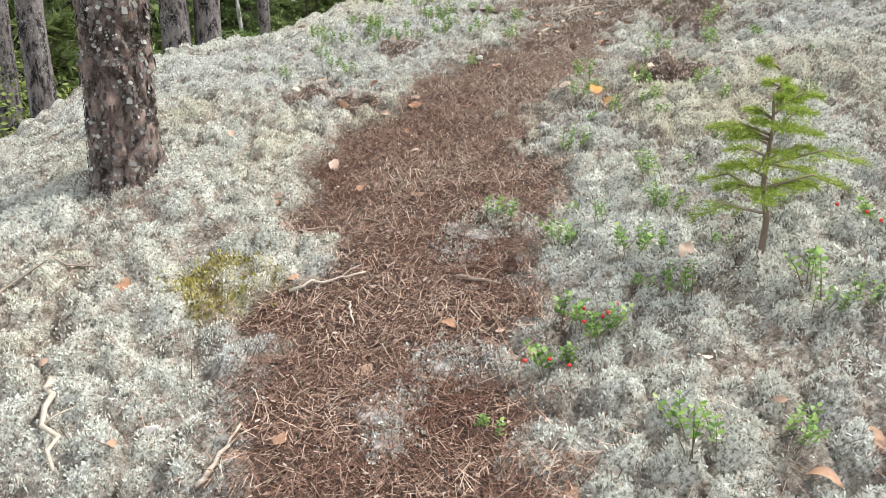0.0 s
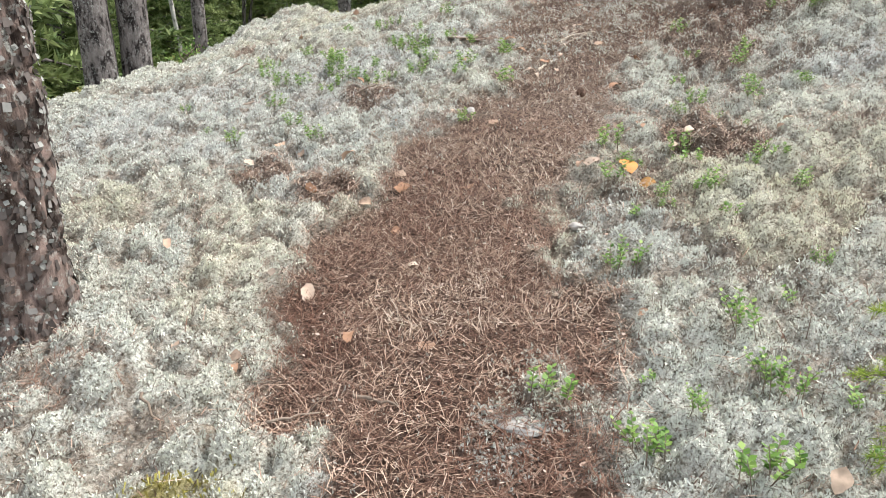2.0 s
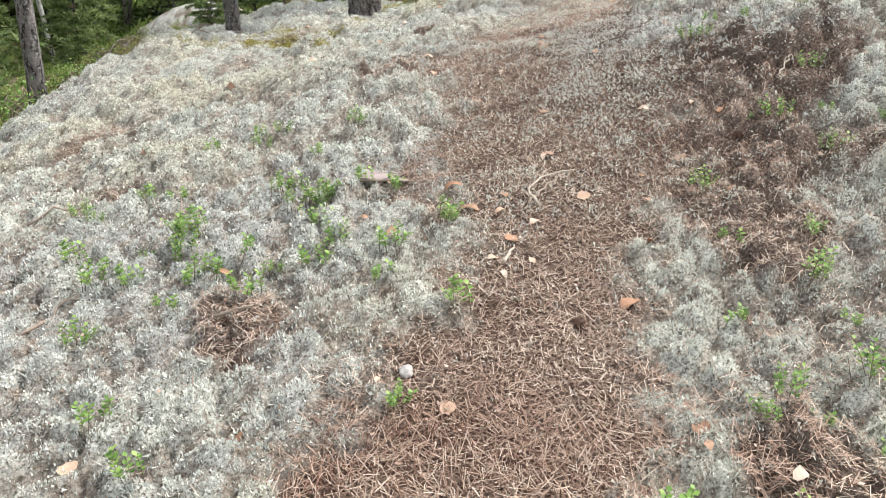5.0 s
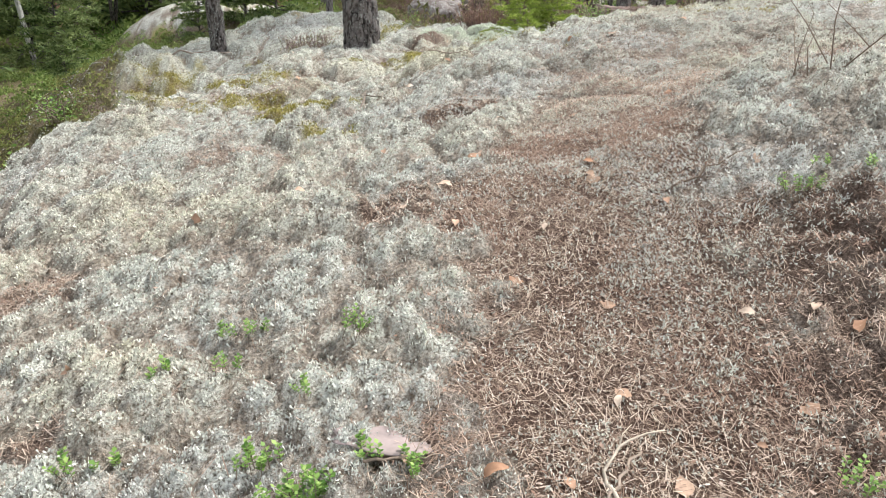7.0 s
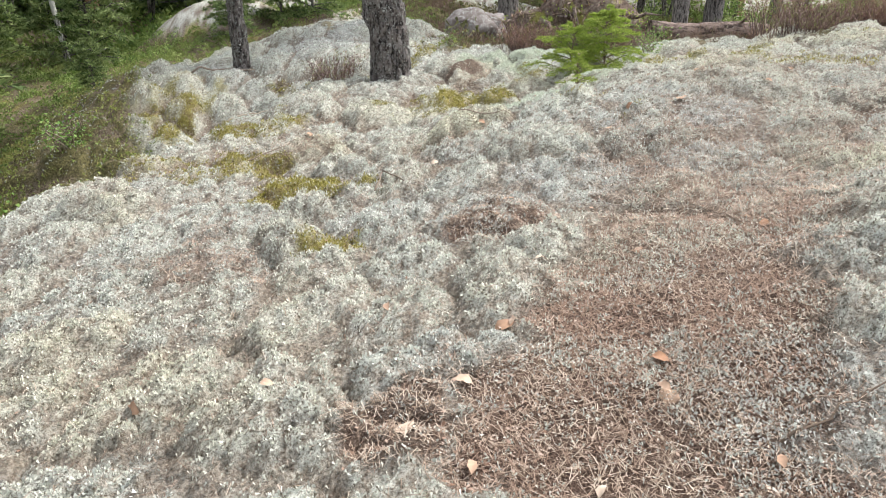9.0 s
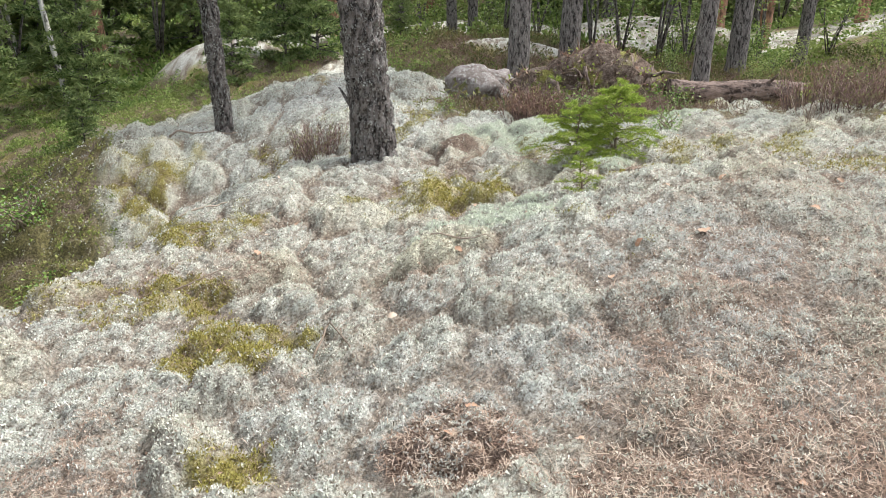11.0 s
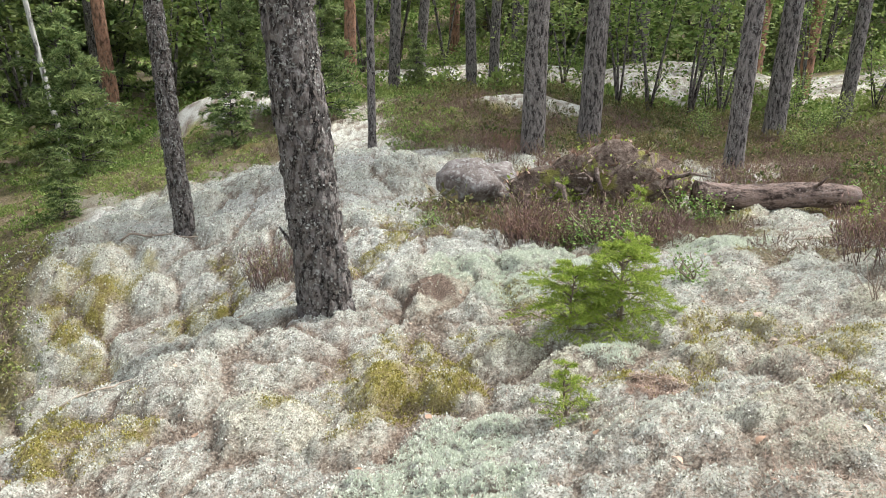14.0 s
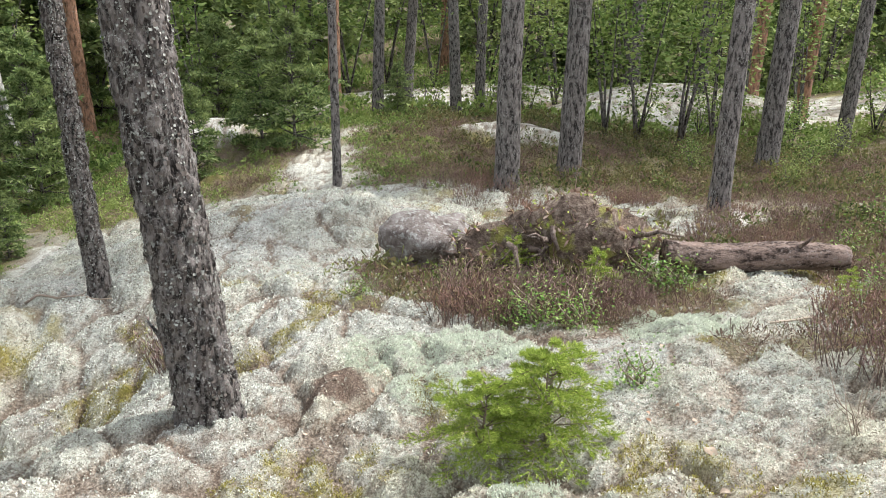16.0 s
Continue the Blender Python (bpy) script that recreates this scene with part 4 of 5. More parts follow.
# ---- heather bushes and berry scrub round the root plate and on the heath ----
def heather(name, height, spread, stems, seed):
    """A bush of wiry upright twigs, with short scaly side shoots towards their tips."""
    r = np.random.default_rng(seed)
    thing = new(name)
    a, d = r.random(stems) * 6.283, spread * np.sqrt(r.random(stems)) * 0.5
    base = np.stack([d * np.cos(a), d * np.sin(a), np.full(stems, -0.03)], 1)
    way = unit(np.stack([0.55 * np.cos(a) * d / spread + 0.22 * r.normal(size=stems), 0.55 * np.sin(a) * d / spread + 0.22 * r.normal(size=stems), np.ones(stems)], 1))
    l = height * (0.55 + 0.55 * r.random(stems))
    twigs = blades(base, way, l, np.full(stems, 0.006), r)
    per = 11
    t = 0.35 + 0.65 * r.random((stems, per, 1))
    root = (base[:, None] + way[:, None] * l[:, None, None] * t).reshape(-1, 3)
    out = unit(np.repeat(way, per, 0) * 0.9 + r.normal(size=(stems * per, 3)) * 0.5)
    shoots = blades(root, out, 0.018 + 0.028 * r.random(stems * per), 0.005 + 0.004 * r.random(stems * per), r)
    tagged(child("wood", soup("wood", twigs, HEATH_WOOD), thing, "thin dark wiry twigs"), kind="stuff")
    tagged(child("foliage", soup("foliage", shoots, HEATHER), thing, "scaly brown and purple shoots"), kind="stuff")
    return thing


HEATH_WOOD = speckled("heather_wood", [(0.0, (0.07, 0.05, 0.045)), (1.0, (0.22, 0.16, 0.14))], None, 0.9)
HEATHER = speckled("heather_shoots", [(0.0, (0.10, 0.07, 0.055)), (0.4, (0.25, 0.17, 0.15)), (0.7, (0.38, 0.26, 0.25)), (0.82, (0.27, 0.28, 0.12)), (1.0, (0.36, 0.38, 0.17))], (0.30, 0.16, 0.12), 0.9, 0.9)
bushes = [heather("heather_bush", h, w, n, 210 + k) for k, (h, w, n) in enumerate(((0.30, 0.42, 90), (0.22, 0.36, 80), (0.36, 0.40, 75)))]
r = np.random.default_rng(215)
spots = []
for x0, x1, y0, y1, count in ((1.95, 3.4, 12.15, 12.85, 17), (2.2, 3.2, 11.75, 12.3, 10), (4.3, 5.6, 10.4, 11.8, 16), (4.0, 4.5, 10.0, 10.4, 3), (5.0, 9.5, 13.4, 17.0, 48), (2.0, 5.5, 16.8, 19.4, 22), (-0.1, 0.6, 11.6, 12.4, 3)):
    for k in range(count):
        spots.append((x0 + (x1 - x0) * r.random(), y0 + (y1 - y0) * r.random()))
for k, (x, y) in enumerate(spots):
    ob = bushes[k] if k < 3 else copy_thing(bushes[k % 3], Matrix())
    tagged(put(ob, x, y, 360 * r.random(), 0.7 + 0.5 * r.random()), "dry brown and purple heather bush with wiry twigs", "heather", "heather bushes")
berry = tagged(put(leafy("bilberry_bush", 0.26, 0.30, 8, 420, 0.026, BERRY_LEAF, TWIG, 221, 0.1), 2.72, 11.75), "green leafy berry bush among heather", "shrub", "berry bushes")
for x, y, k in ((2.95, 11.6, 0.9), (2.55, 11.9, 0.8), (3.82, 12.7, 1.2), (3.95, 12.5, 0.9), (2.2, 12.9, 0.7), (4.75, 11.6, 0.7), (5.2, 12.1, 0.9), (3.0, 10.55, 0.7), (1.55, 12.35, 0.6), (5.7, 12.4, 1.0), (6.4, 14.2, 1.1), (7.4, 15.0, 1.3), (6.9, 13.3, 1.1), (8.2, 16.2, 1.4),
                (-1.85, 9.3, 1.3), (-2.1, 8.7, 1.5), (-1.95, 9.9, 1.2), (-2.3, 10.6, 1.4), (-2.0, 11.3, 1.1), (-2.6, 9.4, 1.6), (-1.9, 8.0, 1.0), (-2.4, 12.2, 1.3), (-2.9, 11.2, 1.5)):
    again(berry, x, y, 97 * x, k)


# ---- stones ----
def rock(name, x, y, size, seed, label, mat=ROCK, sink=0.3, turn=0.0, lumpy=0.35, category="boulder"):
    bm = bmesh.new()
    bmesh.ops.create_icosphere(bm, subdivisions=4, radius=1.0)
    off = Vector((seed * 3.1, seed * 1.7, seed))
    for v in bm.verts:
        d = 1 + lumpy * noise.noise(v.co * 1.1 + off) + 0.3 * lumpy * noise.noise(v.co * 3.3 + off) + 0.08 * lumpy * noise.noise(v.co * 9 + off)
        v.co = Vector((v.co.x * size[0], v.co.y * size[1], v.co.z * size[2])) * d
    me = bpy.data.meshes.new(name)
    bm.to_mesh(me)
    bm.free()
    me.materials.append(mat)
    ob = new(name, shade(me))
    ob.matrix_basis = pose(x, y, float(surface(np.array([x]), np.array([y]))[0]) + size[2] * (1 - 2 * sink), 0, 0, turn)
    return tagged(ob, label, category)


PALE_ROCK = speckled("worn_pale_rock", [(0.0, (0.40, 0.38, 0.355)), (1.0, (0.46, 0.44, 0.41))], None, 0.9, random_out="object", grain=45.0)
PINK_ROCK = speckled("pinkish_slab_rock", [(0.0, (0.32, 0.26, 0.25)), (1.0, (0.36, 0.30, 0.285))], None, 0.8, random_out="object", grain=25.0)
rock("boulder", 2.12, 13.6, (0.36, 0.28, 0.26), 2, "grey lichen-crusted boulder beside the root plate", ROCK, 0.10, 15, 0.5)
for x, y, sx, sy, k in ((0.12, 2.12, 0.05, 0.07, 4), (-0.10, 1.46, 0.06, 0.06, 5), (0.02, 1.58, 0.05, 0.04, 6), (-0.09, 1.38, 0.04, 0.04, 7)):
    tagged(rock("bare_rock", x, y, (sx, sy, 0.012), k, "worn pale patch of bedrock showing through the path", PALE_ROCK, 0.86, 20 * k, 0.35, "rock"), group="worn rock patches")
rock("stone_slab", 0.2, 4.62, (0.11, 0.05, 0.012), 9, "flat pinkish stone slab at the edge of the path", PINK_ROCK, 0.3, -15, 0.9, "stone")
for k, (x, y) in enumerate(((0.36, 2.75), (-0.59, 1.45), (0.17, 3.7))):
    tagged(rock("pebble", x, y, (0.02, 0.016, 0.012), 20 + k, "small pale pebble lying on needle litter", PALE_ROCK, 0.2, 40 * k, 0.4, "stone"), group="pebbles")

# ---- the root plate of a fallen tree, and its log ----
ROTTEN = bark("rotten_wood", (0.22, 0.17, 0.145), (0.08, 0.055, 0.045), (0.34, 0.30, 0.28), 16.0)
LOG_BARK = bark("log_bark", (0.19, 0.14, 0.12), (0.06, 0.042, 0.035), (0.32, 0.27, 0.25), 18.0, (0.3, 1, 1))
EARTH, nt, b = material("root_earth", 0.95)
c = ramp(nt, noise_stuff(nt, 18.0, 6, 0.7), [(0.34, (0.05, 0.035, 0.027)), (0.5, (0.15, 0.11, 0.088)), (0.68, (0.30, 0.25, 0.21))])
c = mix(nt, ramp(nt, noise_stuff(nt, 4.0, 4), [(0.52, (0, 0, 0)), (0.6, (1, 1, 1))]), c, (0.24, 0.23, 0.07))
nt.links.new(c, b.inputs["Base Color"])
bump(nt, b, noise_stuff(nt, 35.0, 6), 0.9, 0.03)
plate = new("root_plate")
plate.location = (3.05, 13.15, float(ground(3.05, 13.15)))
tagged(plate, "weathered upturned root plate overgrown with moss and heather", "tree stump")
mound = rock("earth", 0, 0, (0.58, 0.36, 0.36), 31, "", EARTH, 0.25, 0, 1.3)
for v in mound.data.vertices:
    d = abs(noise.noise(v.co * 7.0)) * 0.16 + abs(noise.noise(v.co * 17.0 + Vector((3, 1, 2)))) * 0.06
    v.co *= 1.12 - d * 1.6
mound.matrix_basis, mound.parent = pose(0, 0, 0.12), plate
del mound["category"]
r = np.random.default_rng(77)
n = 3600
co = np.empty(len(mound.data.vertices) * 3, np.float32)
mound.data.vertices.foreach_get("co", co)
co = co.reshape(-1, 3)
pick = co[r.integers(0, len(co), n)]
pick = pick[pick[:, 2] > -0.15] + (0, 0, 0.12)
m = len(pick)
way = unit(unit(pick) * (0.8, 0.8, 0.6) + r.normal(size=(m, 3)) * 0.8 + (0, 0, 0.3))
tagged(child("dry_heather", soup("dry_heather", blades(pick - way * 0.02, way, 0.06 + 0.14 * r.random(m), 0.005 + 0.006 * r.random(m), r), HEATHER), plate, "dry brown heather twigs"), kind="stuff")
bits = pick[r.integers(0, m, 1400)]
way = unit(r.normal(size=(1400, 3)) + unit(bits) * 0.3)
tagged(child("rotten_wood", soup("rotten_wood", leaf_quads(bits, way, 0.03 + 0.05 * r.random(1400), 0.015 + 0.025 * r.random(1400), r, 0.3), SCRAP), plate, "grey-brown rotten wood chips"), kind="stuff")
pick = pick[r.integers(0, m, 1300)] + r.normal(size=(1300, 3)) * 0.05
way = unit(r.normal(size=(1300, 3)) + (0, 0, 0.4))
tagged(child("greenery", soup("greenery", leaf_quads(pick, way, 0.025 + 0.025 * r.random(1300), 0.014 + 0.01 * r.random(1300), r), SPRUCE), plate, "yellow-green sprouts"), kind="stuff")
for k in range(22):
    a = r.random() * 3.4 - 0.3
    p = np.array([0.15 + 0.5 * r.normal() * 0.6, -0.1 - 0.25 * r.random(), 0.25 + 0.35 * r.random()])
    line = [p]
    d = unit(np.array([math.cos(a) * 0.8, -0.3 - 0.4 * r.random(), 0.5 * r.normal()]))
    for q in range(5):
        d = unit(d + 0.45 * r.normal(size=3) + (0, 0, -0.1))
        line.append(line[-1] + d * (0.05 + 0.05 * r.random()))
    w = 0.012 + 0.02 * r.random()
    child("root", tube("root", line, np.linspace(w, 0.003, 6), ROTTEN, 6, 0.2, k), plate)
for k, (p, q, w) in enumerate((((0.35, -0.2, 0.55), (0.62, -0.3, 0.15), 0.06), ((0.2, -0.15, 0.6), (0.5, -0.35, 0.35), 0.05), ((0.55, -0.1, 0.4), (0.68, -0.25, 0.0), 0.05), ((0.3, 0.0, 0.5), (0.4, -0.1, 0.72), 0.02))):
    p, q = np.array(p), np.array(q)
    line = [p + (q - p) * t + r.normal(size=3) * 0.015 for t in np.linspace(0, 1, 7)]
    child("root", tube("root", line, np.linspace(w, w * 0.35, 7), ROTTEN, 9, 0.25, 40 + k), plate)

log = new("fallen_log")
lz = float(ground(4.7, 12.8))
log.location = (4.66, 12.8, lz + 0.03)
s = np.linspace(-1, 1, 60)
line = np.stack([0.72 * s, -0.06 * s, 0.11 + 0.02 * np.sin(3 * s)], 1)
child("trunk", tube("trunk", line, 0.115 - 0.014 * s, LOG_BARK, 30, 0.16, 5), log)
child("stub", tube("stub", [(0.3, -0.05, 0.2), (0.33, -0.13, 0.26), (0.36, -0.17, 0.33)], [0.02, 0.015, 0.008], ROTTEN, 6, 0.2, 6), log)
tagged(log, "rotting fallen log with peeling reddish-grey bark", "log")
log2 = tagged(copy_thing(log, pose(9.5, 37.0, float(ground(9.5, 37.0)) + 1.2, 0, 12, 20) @ Matrix.Scale(2.4, 4)), "fallen trunk leaning far off between the trees", "log")


# ---- sticks and roots lying about ----
def stick(points, w, mat, label, name="stick", lift=0.012, group="sticks on the ground"):
    pts = np.array(points, float)
    t = np.linspace(0, 1, len(pts))
    u = np.linspace(0, 1, 9)
    x, y = np.interp(u, t, pts[:, 0]), np.interp(u, t, pts[:, 1])
    r = np.random.default_rng(int(abs(pts.sum()) * 1000) % 9999)
    l = np.hypot(x[-1] - x[0], y[-1] - y[0])
    x, y = x + 0.025 * l * r.normal(size=9), y + 0.025 * l * r.normal(size=9)
    z = surface(x, y)
    z = np.maximum(z, np.interp(u, [0, 1], [z[0], z[-1]])) + lift
    ob = new(name)
    ob.location = (x[4], y[4], z[4])
    line = np.stack([x, y, z], 1) - np.array(ob.location)
    child("shaft", tube("shaft", line, np.linspace(w, w * 0.45, 9), mat, 7, 0.25, 3), ob)
    if l > 0.1:
        p = line[5]
        child("side_twig", tube("side_twig", [p, p + (0.02, 0.03, 0.012), p + (0.05, 0.05, 0.02)], [w * 0.4, w * 0.3, 0.0008], mat, 5, 0.2, 4), ob)
    return tagged(ob, label, "stick", group)


onpath = "thin brown dead stick lying on the needle path"
onmat = "grey dead pine twig lying on lichen"
for pts, w, mat, lab in (
    (((-0.37, 1.9), (-0.19, 1.94)), 0.005, PALE_STICK, onpath), (((-0.23, 2.23), (-0.14, 2.19)), 0.005, TWIG, onpath), (((-0.41, 2.18), (-0.29, 2.2)), 0.004, TWIG, onpath),
    (((-0.88, 1.63), (-0.83, 1.5), (-0.76, 1.37)), 0.009, PALE_STICK, "bleached bare stick lying in the lichen"), (((-0.22, 1.82), (-0.2, 1.73)), 0.003, PALE_STICK, onpath),
    (((0.04, 1.89), (0.15, 1.82)), 0.006, TWIG, "exposed brown root crossing the path"), (((-0.75, 4.06), (-0.64, 4.22)), 0.005, TWIG, onmat), (((-0.92, 4.75), (-0.8, 4.83), (-0.71, 4.83)), 0.004, TWIG, onmat),
    (((0.64, 4.34), (0.79, 4.47)), 0.005, TWIG, onpath), (((-0.27, 3.98), (-0.17, 3.94)), 0.005, TWIG, onmat), (((0.66, 4.33), (0.66, 4.4), (0.73, 4.47), (0.84, 4.48)), 0.005, PALE_STICK, "curved pale rootlet on the needle path"),
    (((0.15, 4.52), (0.32, 4.53)), 0.004, TWIG, onmat), (((-1.27, 13.41), (-0.96, 13.5), (-0.55, 13.41)), 0.012, TWIG, onmat), (((0.49, 4.05), (0.54, 4.12)), 0.006, PALE_STICK, onpath),
    (((1.62, 4.63), (1.71, 4.71)), 0.004, PALE_STICK, onmat), (((-0.45, 1.3), (-0.4, 1.45)), 0.006, PALE_STICK, onpath), (((1.0, 8.3), (1.3, 8.25)), 0.004, TWIG, onmat),
    (((-0.3, 8.6), (0.1, 8.75)), 0.005, TWIG, onmat), (((0.46, 7.6), (0.52, 7.86), (0.62, 7.5)), 0.005, TWIG, onmat), (((-0.55, 10.0), (-0.2, 10.2)), 0.008, PALE_STICK, onmat),
    (((-0.9, 10.2), (-0.6, 10.5)), 0.006, TWIG, onmat), (((1.2, 5.3), (1.5, 5.35)), 0.004, TWIG, onpath), (((-0.7, 2.3), (-0.6, 2.15)), 0.004, TWIG, onmat), (((-1.2, 1.9), (-0.95, 2.1)), 0.004, TWIG, onmat),
    (((4.0, 11.2), (4.8, 11.6)), 0.008, PALE_STICK, onmat), (((2.2, 9.4), (2.4, 9.25)), 0.004, TWIG, onmat)):
    stick(pts, w, mat, lab, lift=0.014 if mat is not TWIG else 0.012)


# ---- fallen leaves ----
def leaf_mesh(name, length, width, curl, mat, seed):
    r = np.random.default_rng(seed)
    u = np.linspace(0, 1, 7)
    half = width * 0.5 * np.sin(np.pi * u ** 0.85) ** 0.8 * (0.85 + 0.3 * r.random(7))
    rows = []
    for k in range(7):
        z = curl * length * math.sin(math.pi * u[k]) * 0.6
        for side in (-1, 0, 1):
            rows.append((side * half[k], (u[k] - 0.5) * length, z + abs(side) * half[k] * curl * 1.2 + 0.002 * r.normal()))
    f = []
    for k in range(6):
        for c in (0, 1):
            f.append((3 * k + c, 3 * k + c + 1, 3 * k + c + 4, 3 * k + c + 3))
    me = bpy.data.meshes.new(name)
    me.from_pydata(rows, [], f)
    me.materials.append(mat)
    return shade(me)


dry = [leaf_mesh("fallen_leaf", 0.05, w, c, DRY_LEAF, k) for k, (w, c) in enumerate(((0.032, 0.2), (0.038, -0.12), (0.026, 0.35), (0.034, 0.05)))]
orange = leaf_mesh("fallen_leaf", 0.075, 0.05, 0.15, ORANGE_LEAF, 9)
r = np.random.default_rng(33)


def drop_leaf(x, y, me, label, size=1.0):
    ob = new("fallen_leaf", me)
    e = 0.02
    gx, gy = (top(x + e, y) - top(x - e, y)) / (2 * e), (top(x, y + e) - top(x, y - e)) / (2 * e)
    tilt = Vector((-gx, -gy, 1)).to_track_quat("Z", "Y").to_matrix().to_4x4()
    ob.matrix_basis = Matrix.Translation((x, y, top(x, y) + 0.012)) @ tilt @ pose(0, 0, 0, 8 * r.normal(), 8 * r.normal(), 360 * r.random()) @ Matrix.Scale(size, 4)
    return tagged(ob, label, "leaf", "fallen leaves")


drop_leaf(0.58, 3.03, orange, "orange dead leaf at the edge of the path", 1.1)
drop_leaf(0.62, 2.96, orange, "orange dead leaf at the edge of the path", 0.8)
SEEN = [(-0.11, 3.13), (0.1, 3.12), (0.77, 4.59), (0.24, 3.57), (0.76, 3.82), (0.73, 3.38), (0.75, 3.14), (0.47, 3.04), (-0.22, 3.06), (-0.39, 3.16), (-0.28, 3.35), (-0.62, 3.41),
        (0.83, 3.2), (0.9, 3.15), (-0.49, 3.28), (0.79, 4.61), (1.34, 4.69), (1.5, 5.29), (1.05, 5.56), (0.54, 4.16), (0.46, 4.34), (0.21, 4.25), (0.43, 4.45), (0.82, 4.34), (1.4, 4.59),
        (1.18, 4.45), (-0.58, 5.07), (-0.31, 1.4), (-0.38, 1.95), (-0.84, 1.96), (0.44, 3.05), (-0.1, 3.14), (-0.36, 2.63)]
SEEN_TOO = [(0.75, 1.19), (0.65, 1.15), (0.59, 1.8), (-0.25, 2.43), (-0.07, 2.38), (0.43, 2.35), (1.09, 6.18), (1.08, 5.67), (1.05, 5.53), (0.55, 5.46), (0.41, 5.61), (0.74, 5.99), (2.06, 7.83), (0.91, 6.25),
            (-0.32, 5.97), (0.06, 5.85), (0.89, 6.86), (0.58, 5.77), (2.01, 10.11), (3.08, 10.21), (3.04, 9.74)]
for k, (x, y) in enumerate(SEEN + SEEN_TOO):
    drop_leaf(x, y, dry[k % 4], "dry brown leaf lying on needles and lichen", 0.75 + 0.55 * r.random())
for k in range(120):
    y = 1.1 + 7.2 * r.random() if k < 75 else 7.6 + 3.4 * r.random()
    x = np.interp(y, PY, PX) + r.normal() * 0.6 if k < 75 else 0.0 + 3.4 * r.random()
    drop_leaf(x, y, dry[k % 4], "dry brown leaf lying on needles and lichen", 0.45 + 0.5 * r.random())
CONE = speckled("pine_cone", [(0.0, (0.10, 0.06, 0.045)), (1.0, (0.24, 0.16, 0.12))], None, 0.9)
for k, (x, y) in enumerate(((0.18, 1.9), (1.36, 4.45), (0.95, 1.55), (0.62, 3.75))):
    n = 70
    f = np.arange(n) / n
    a = np.arange(n) * 2.4
    rad = 0.011 * np.sin(np.pi * (0.15 + 0.8 * f)) + 0.002
    base = np.stack([rad * 0.5 * np.cos(a), rad * 0.5 * np.sin(a), f * 0.036], 1)
    way = unit(np.stack([np.cos(a), np.sin(a), 0.5 + 0 * a], 1))
    cone = new("pine_cone", soup("pine_cone", leaf_quads(base, way, rad * 0.9 + 0.003, rad * 0.8 + 0.003, np.random.default_rng(k), 0.95), CONE))
    cone.matrix_basis = pose(x, y, top(x, y) + 0.014, 80, 0, 70 * k)
    tagged(cone, "dark open pine cone lying on the ground", "cone", "pine cones")


# ---- lingonberry sprigs ----
def lingon(name, stems, height, seed, berries=0):
    r = np.random.default_rng(seed)
    thing = new(name)
    parts = []
    for k in range(stems):
        ox, oy = r.normal(size=2) * 0.028
        lean = r.normal(size=2) * 0.3
        h = height * (0.6 + 0.6 * r.random())
        end = np.array([ox + lean[0] * h, oy + lean[1] * h, h])
        child("stem", tube("stem", [(ox, oy, -0.01), ((ox + end[0]) / 2, (oy + end[1]) / 2, h * 0.55), tuple(end)], [0.0014, 0.0012, 0.0008], TWIG, 4), thing)
        n = 13
        t = (0.3 + 0.75 * np.arange(n) / n)[:, None]
        base = np.array([ox, oy, 0]) * (1 - t) + end * t
        a = np.arange(n) * 2.4 + k
        way = unit(np.stack([np.cos(a), np.sin(a), 0.35 + 0.3 * r.random(n)], 1))
        size = 0.012 + 0.009 * r.random(n)
        parts.append(leaf_quads(base, way, size, size * 0.8, r, 0.9))
    child("leaves", soup("leaves", np.concatenate(parts), BERRY_LEAF), thing)
    for k in range(berries):
        bm = bmesh.new()
        bmesh.ops.create_icosphere(bm, subdivisions=2, radius=0.0045)
        for v in bm.verts:
            v.co.z *= 0.92
        me = bpy.data.meshes.new("berry")
        bm.to_mesh(me)
        bm.free()
        me.materials.append(BERRY)
        child("berry", shade(me), thing, "ripe red berry").location = (0.04 * r.normal(), -0.035 + 0.02 * r.normal(), height * 0.5 + 0.01 * k)
    return thing


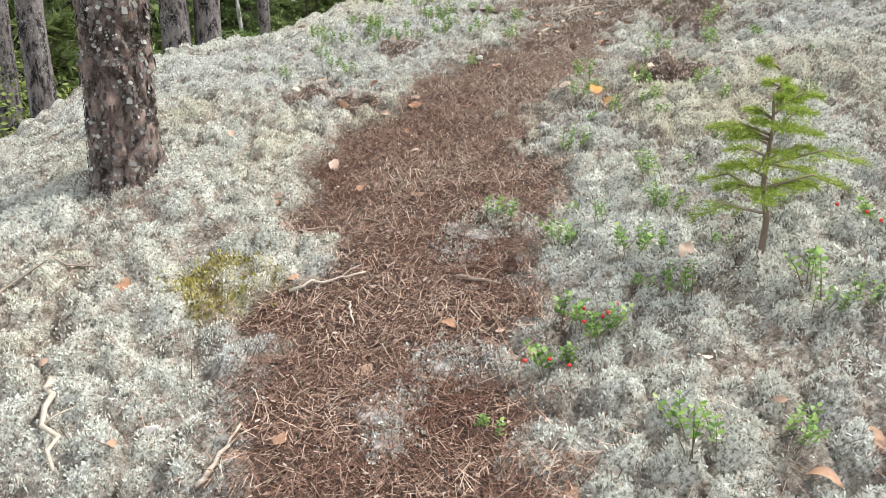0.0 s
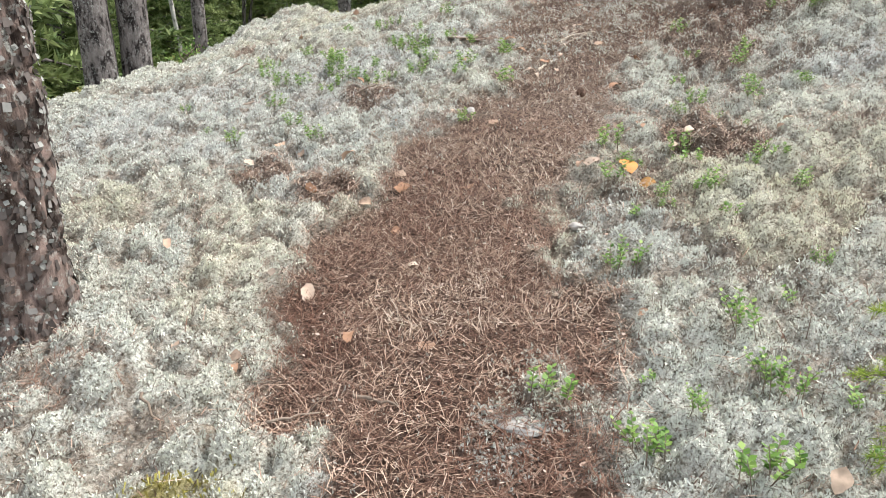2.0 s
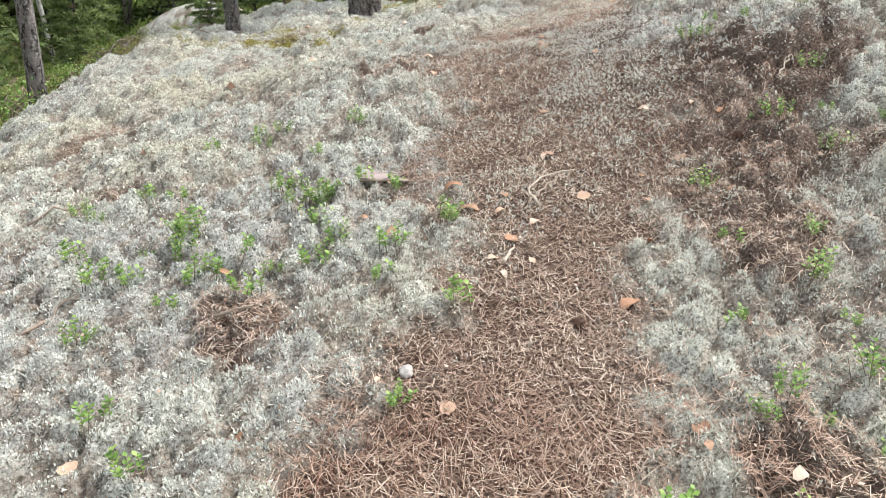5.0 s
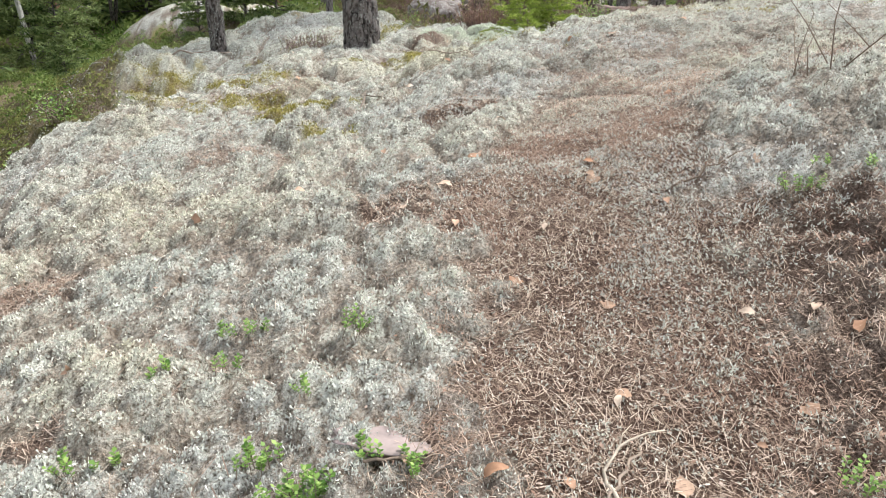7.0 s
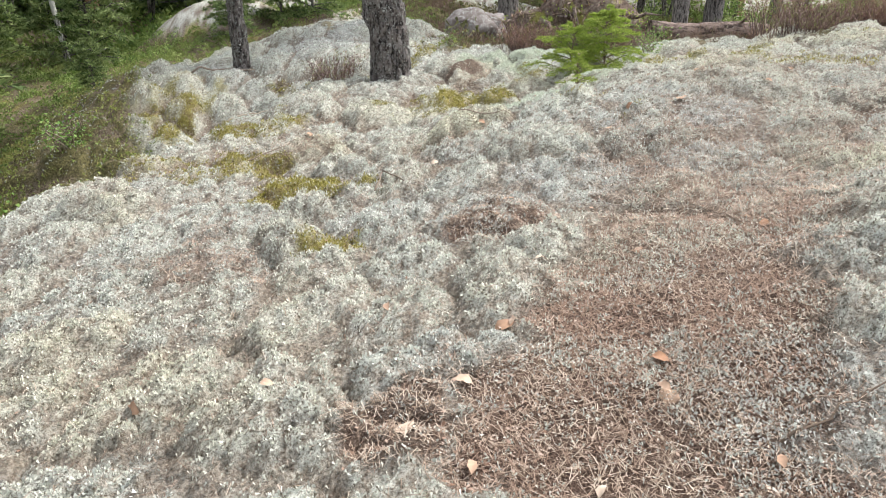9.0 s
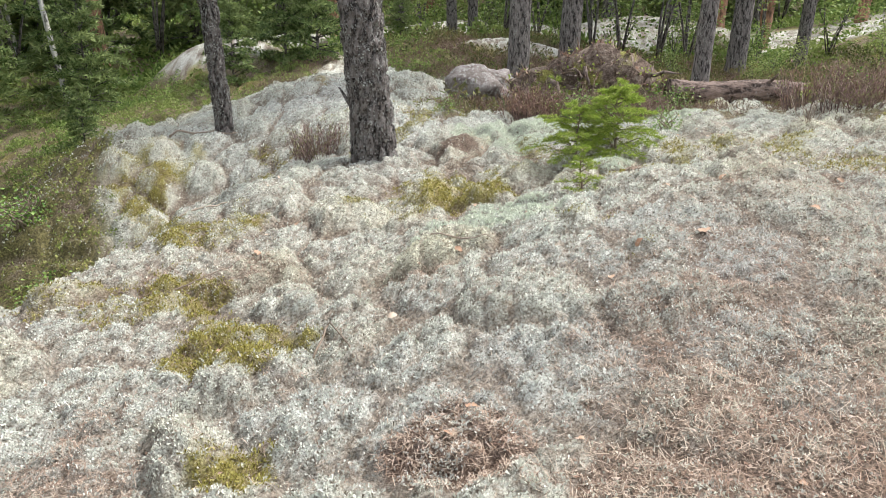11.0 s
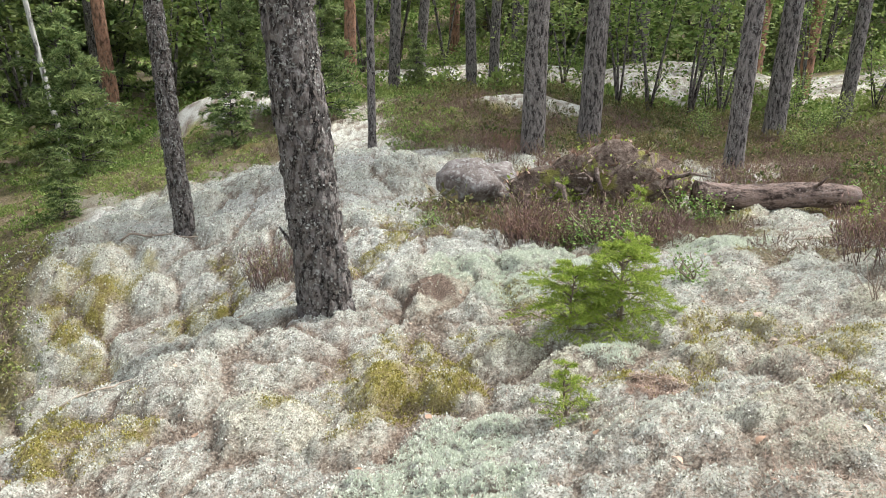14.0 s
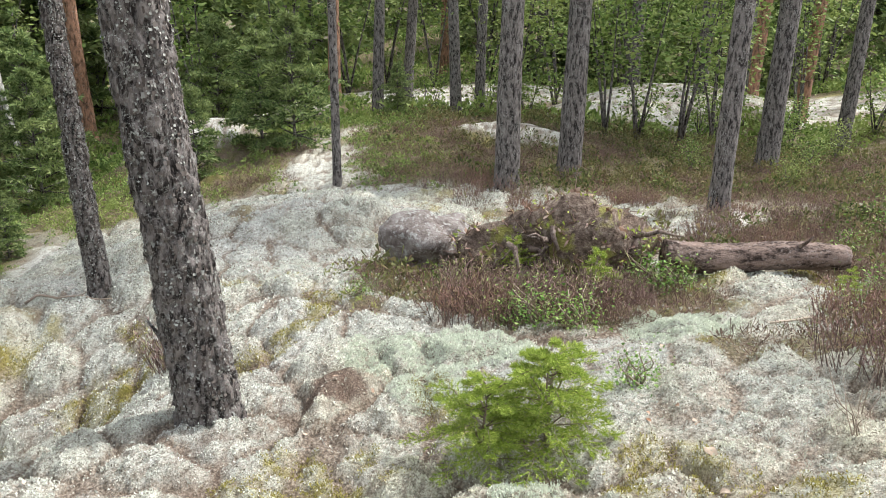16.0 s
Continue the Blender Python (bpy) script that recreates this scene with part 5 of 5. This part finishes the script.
kinds = [lingon("lingonberry_plant", n, h, k) for k, (n, h) in enumerate(((5, 0.07), (3, 0.055), (7, 0.085)))]
fruiting = lingon("lingonberry_plant", 6, 0.07, 9, 3)
GREEN = [(0.19, 2.11), (0.1, 1.35), (0.54, 1.65), (0.44, 1.84), (0.53, 1.85), (0.63, 1.21), (0.81, 1.6), (0.7, 1.96), (0.31, 1.96), (0.81, 1.49), (0.47, 1.72), (0.88, 1.5), (-0.03, 4.42), (-0.39, 4.05), (-0.61, 4.25),
         (-0.47, 3.67), (0.15, 4.0), (0.02, 4.48), (0.37, 4.25), (-0.19, 4.22), (-0.6, 3.99), (-0.42, 3.52), (0.97, 3.33), (0.55, 3.16), (0.53, 2.92), (0.72, 2.8), (1.12, 3.38), (1.29, 3.89), (-0.33, 4.97),
         (0.17, 4.96), (0.16, 4.58), (0.25, 4.52), (0.02, 4.49), (-0.08, 4.58), (0.38, 4.28), (0.06, 4.23), (0.17, 4.17), (-0.43, 4.74), (1.13, 4.21), (-0.38, 4.39)]
sprig = "small green lingonberry plant with glossy leaves in lichen"
for k, (x, y) in enumerate(GREEN):
    ob = kinds[k] if k < 3 else copy_thing(kinds[k % 3], Matrix())
    tagged(put(ob, x, y, 77 * k, 0.65 + 0.35 * r.random()), sprig, "plant", "lingonberry plants")
for k in range(90):
    if k % 3 == 0:
        x, y = -0.3 + 0.42 * r.normal(), 4.25 + 0.4 * r.normal()
    else:
        y = 1.2 + 4.0 * r.random()
        x = np.interp(y, PY, PX) + np.interp(y, PY, PW) + 0.15 + abs(r.normal()) * 0.5
    tagged(again(kinds[k % 3], x, y, 41 * k, 0.45 + 0.45 * r.random()), sprig, "plant", "lingonberry plants")
for k, (x, y) in enumerate(((0.24, 1.47), (0.30, 1.60), (0.34, 1.54), (1.0, 1.75))):
    ob = fruiting if k == 0 else copy_thing(fruiting, Matrix())
    tagged(put(ob, x, y, 100 * k), "lingonberry plant with a few ripe red berries", "plant", "fruiting lingonberries")

# thin bare twig shrubs on the hilltop and a dead stub on the leaning pine
for k, (x, y, h) in enumerate(((1.93, 5.75, 0.35), (1.95, 5.6, 0.5), (2.3, 5.8, 0.45), (3.6, 9.7, 0.3), (3.75, 9.9, 0.35), (4.3, 10.6, 0.3), (2.6, 6.0, 0.5))):
    shrub = new("twig_shrub")
    for q in range(5 if k > 1 else 3):
        l = h * (0.6 + 0.5 * r.random())
        d = unit(np.array([0.5 * r.normal(), 0.5 * r.normal(), 1.0]))
        a = np.array([0.02 * r.normal(), 0.02 * r.normal(), -0.02])
        line = [a, a + d * l * 0.4 + 0.01 * r.normal(size=3), a + d * l * 0.75 + 0.02 * r.normal(size=3), a + d * l + 0.03 * r.normal(size=3)]
        child("twig", tube("twig", line, [0.003, 0.0022, 0.0015, 0.0006], TWIG, 5), shrub)
    tagged(put(shrub, x, y, 30 * k), "bare brown twiggy shrub standing in lichen", "shrub", "bare twigs")
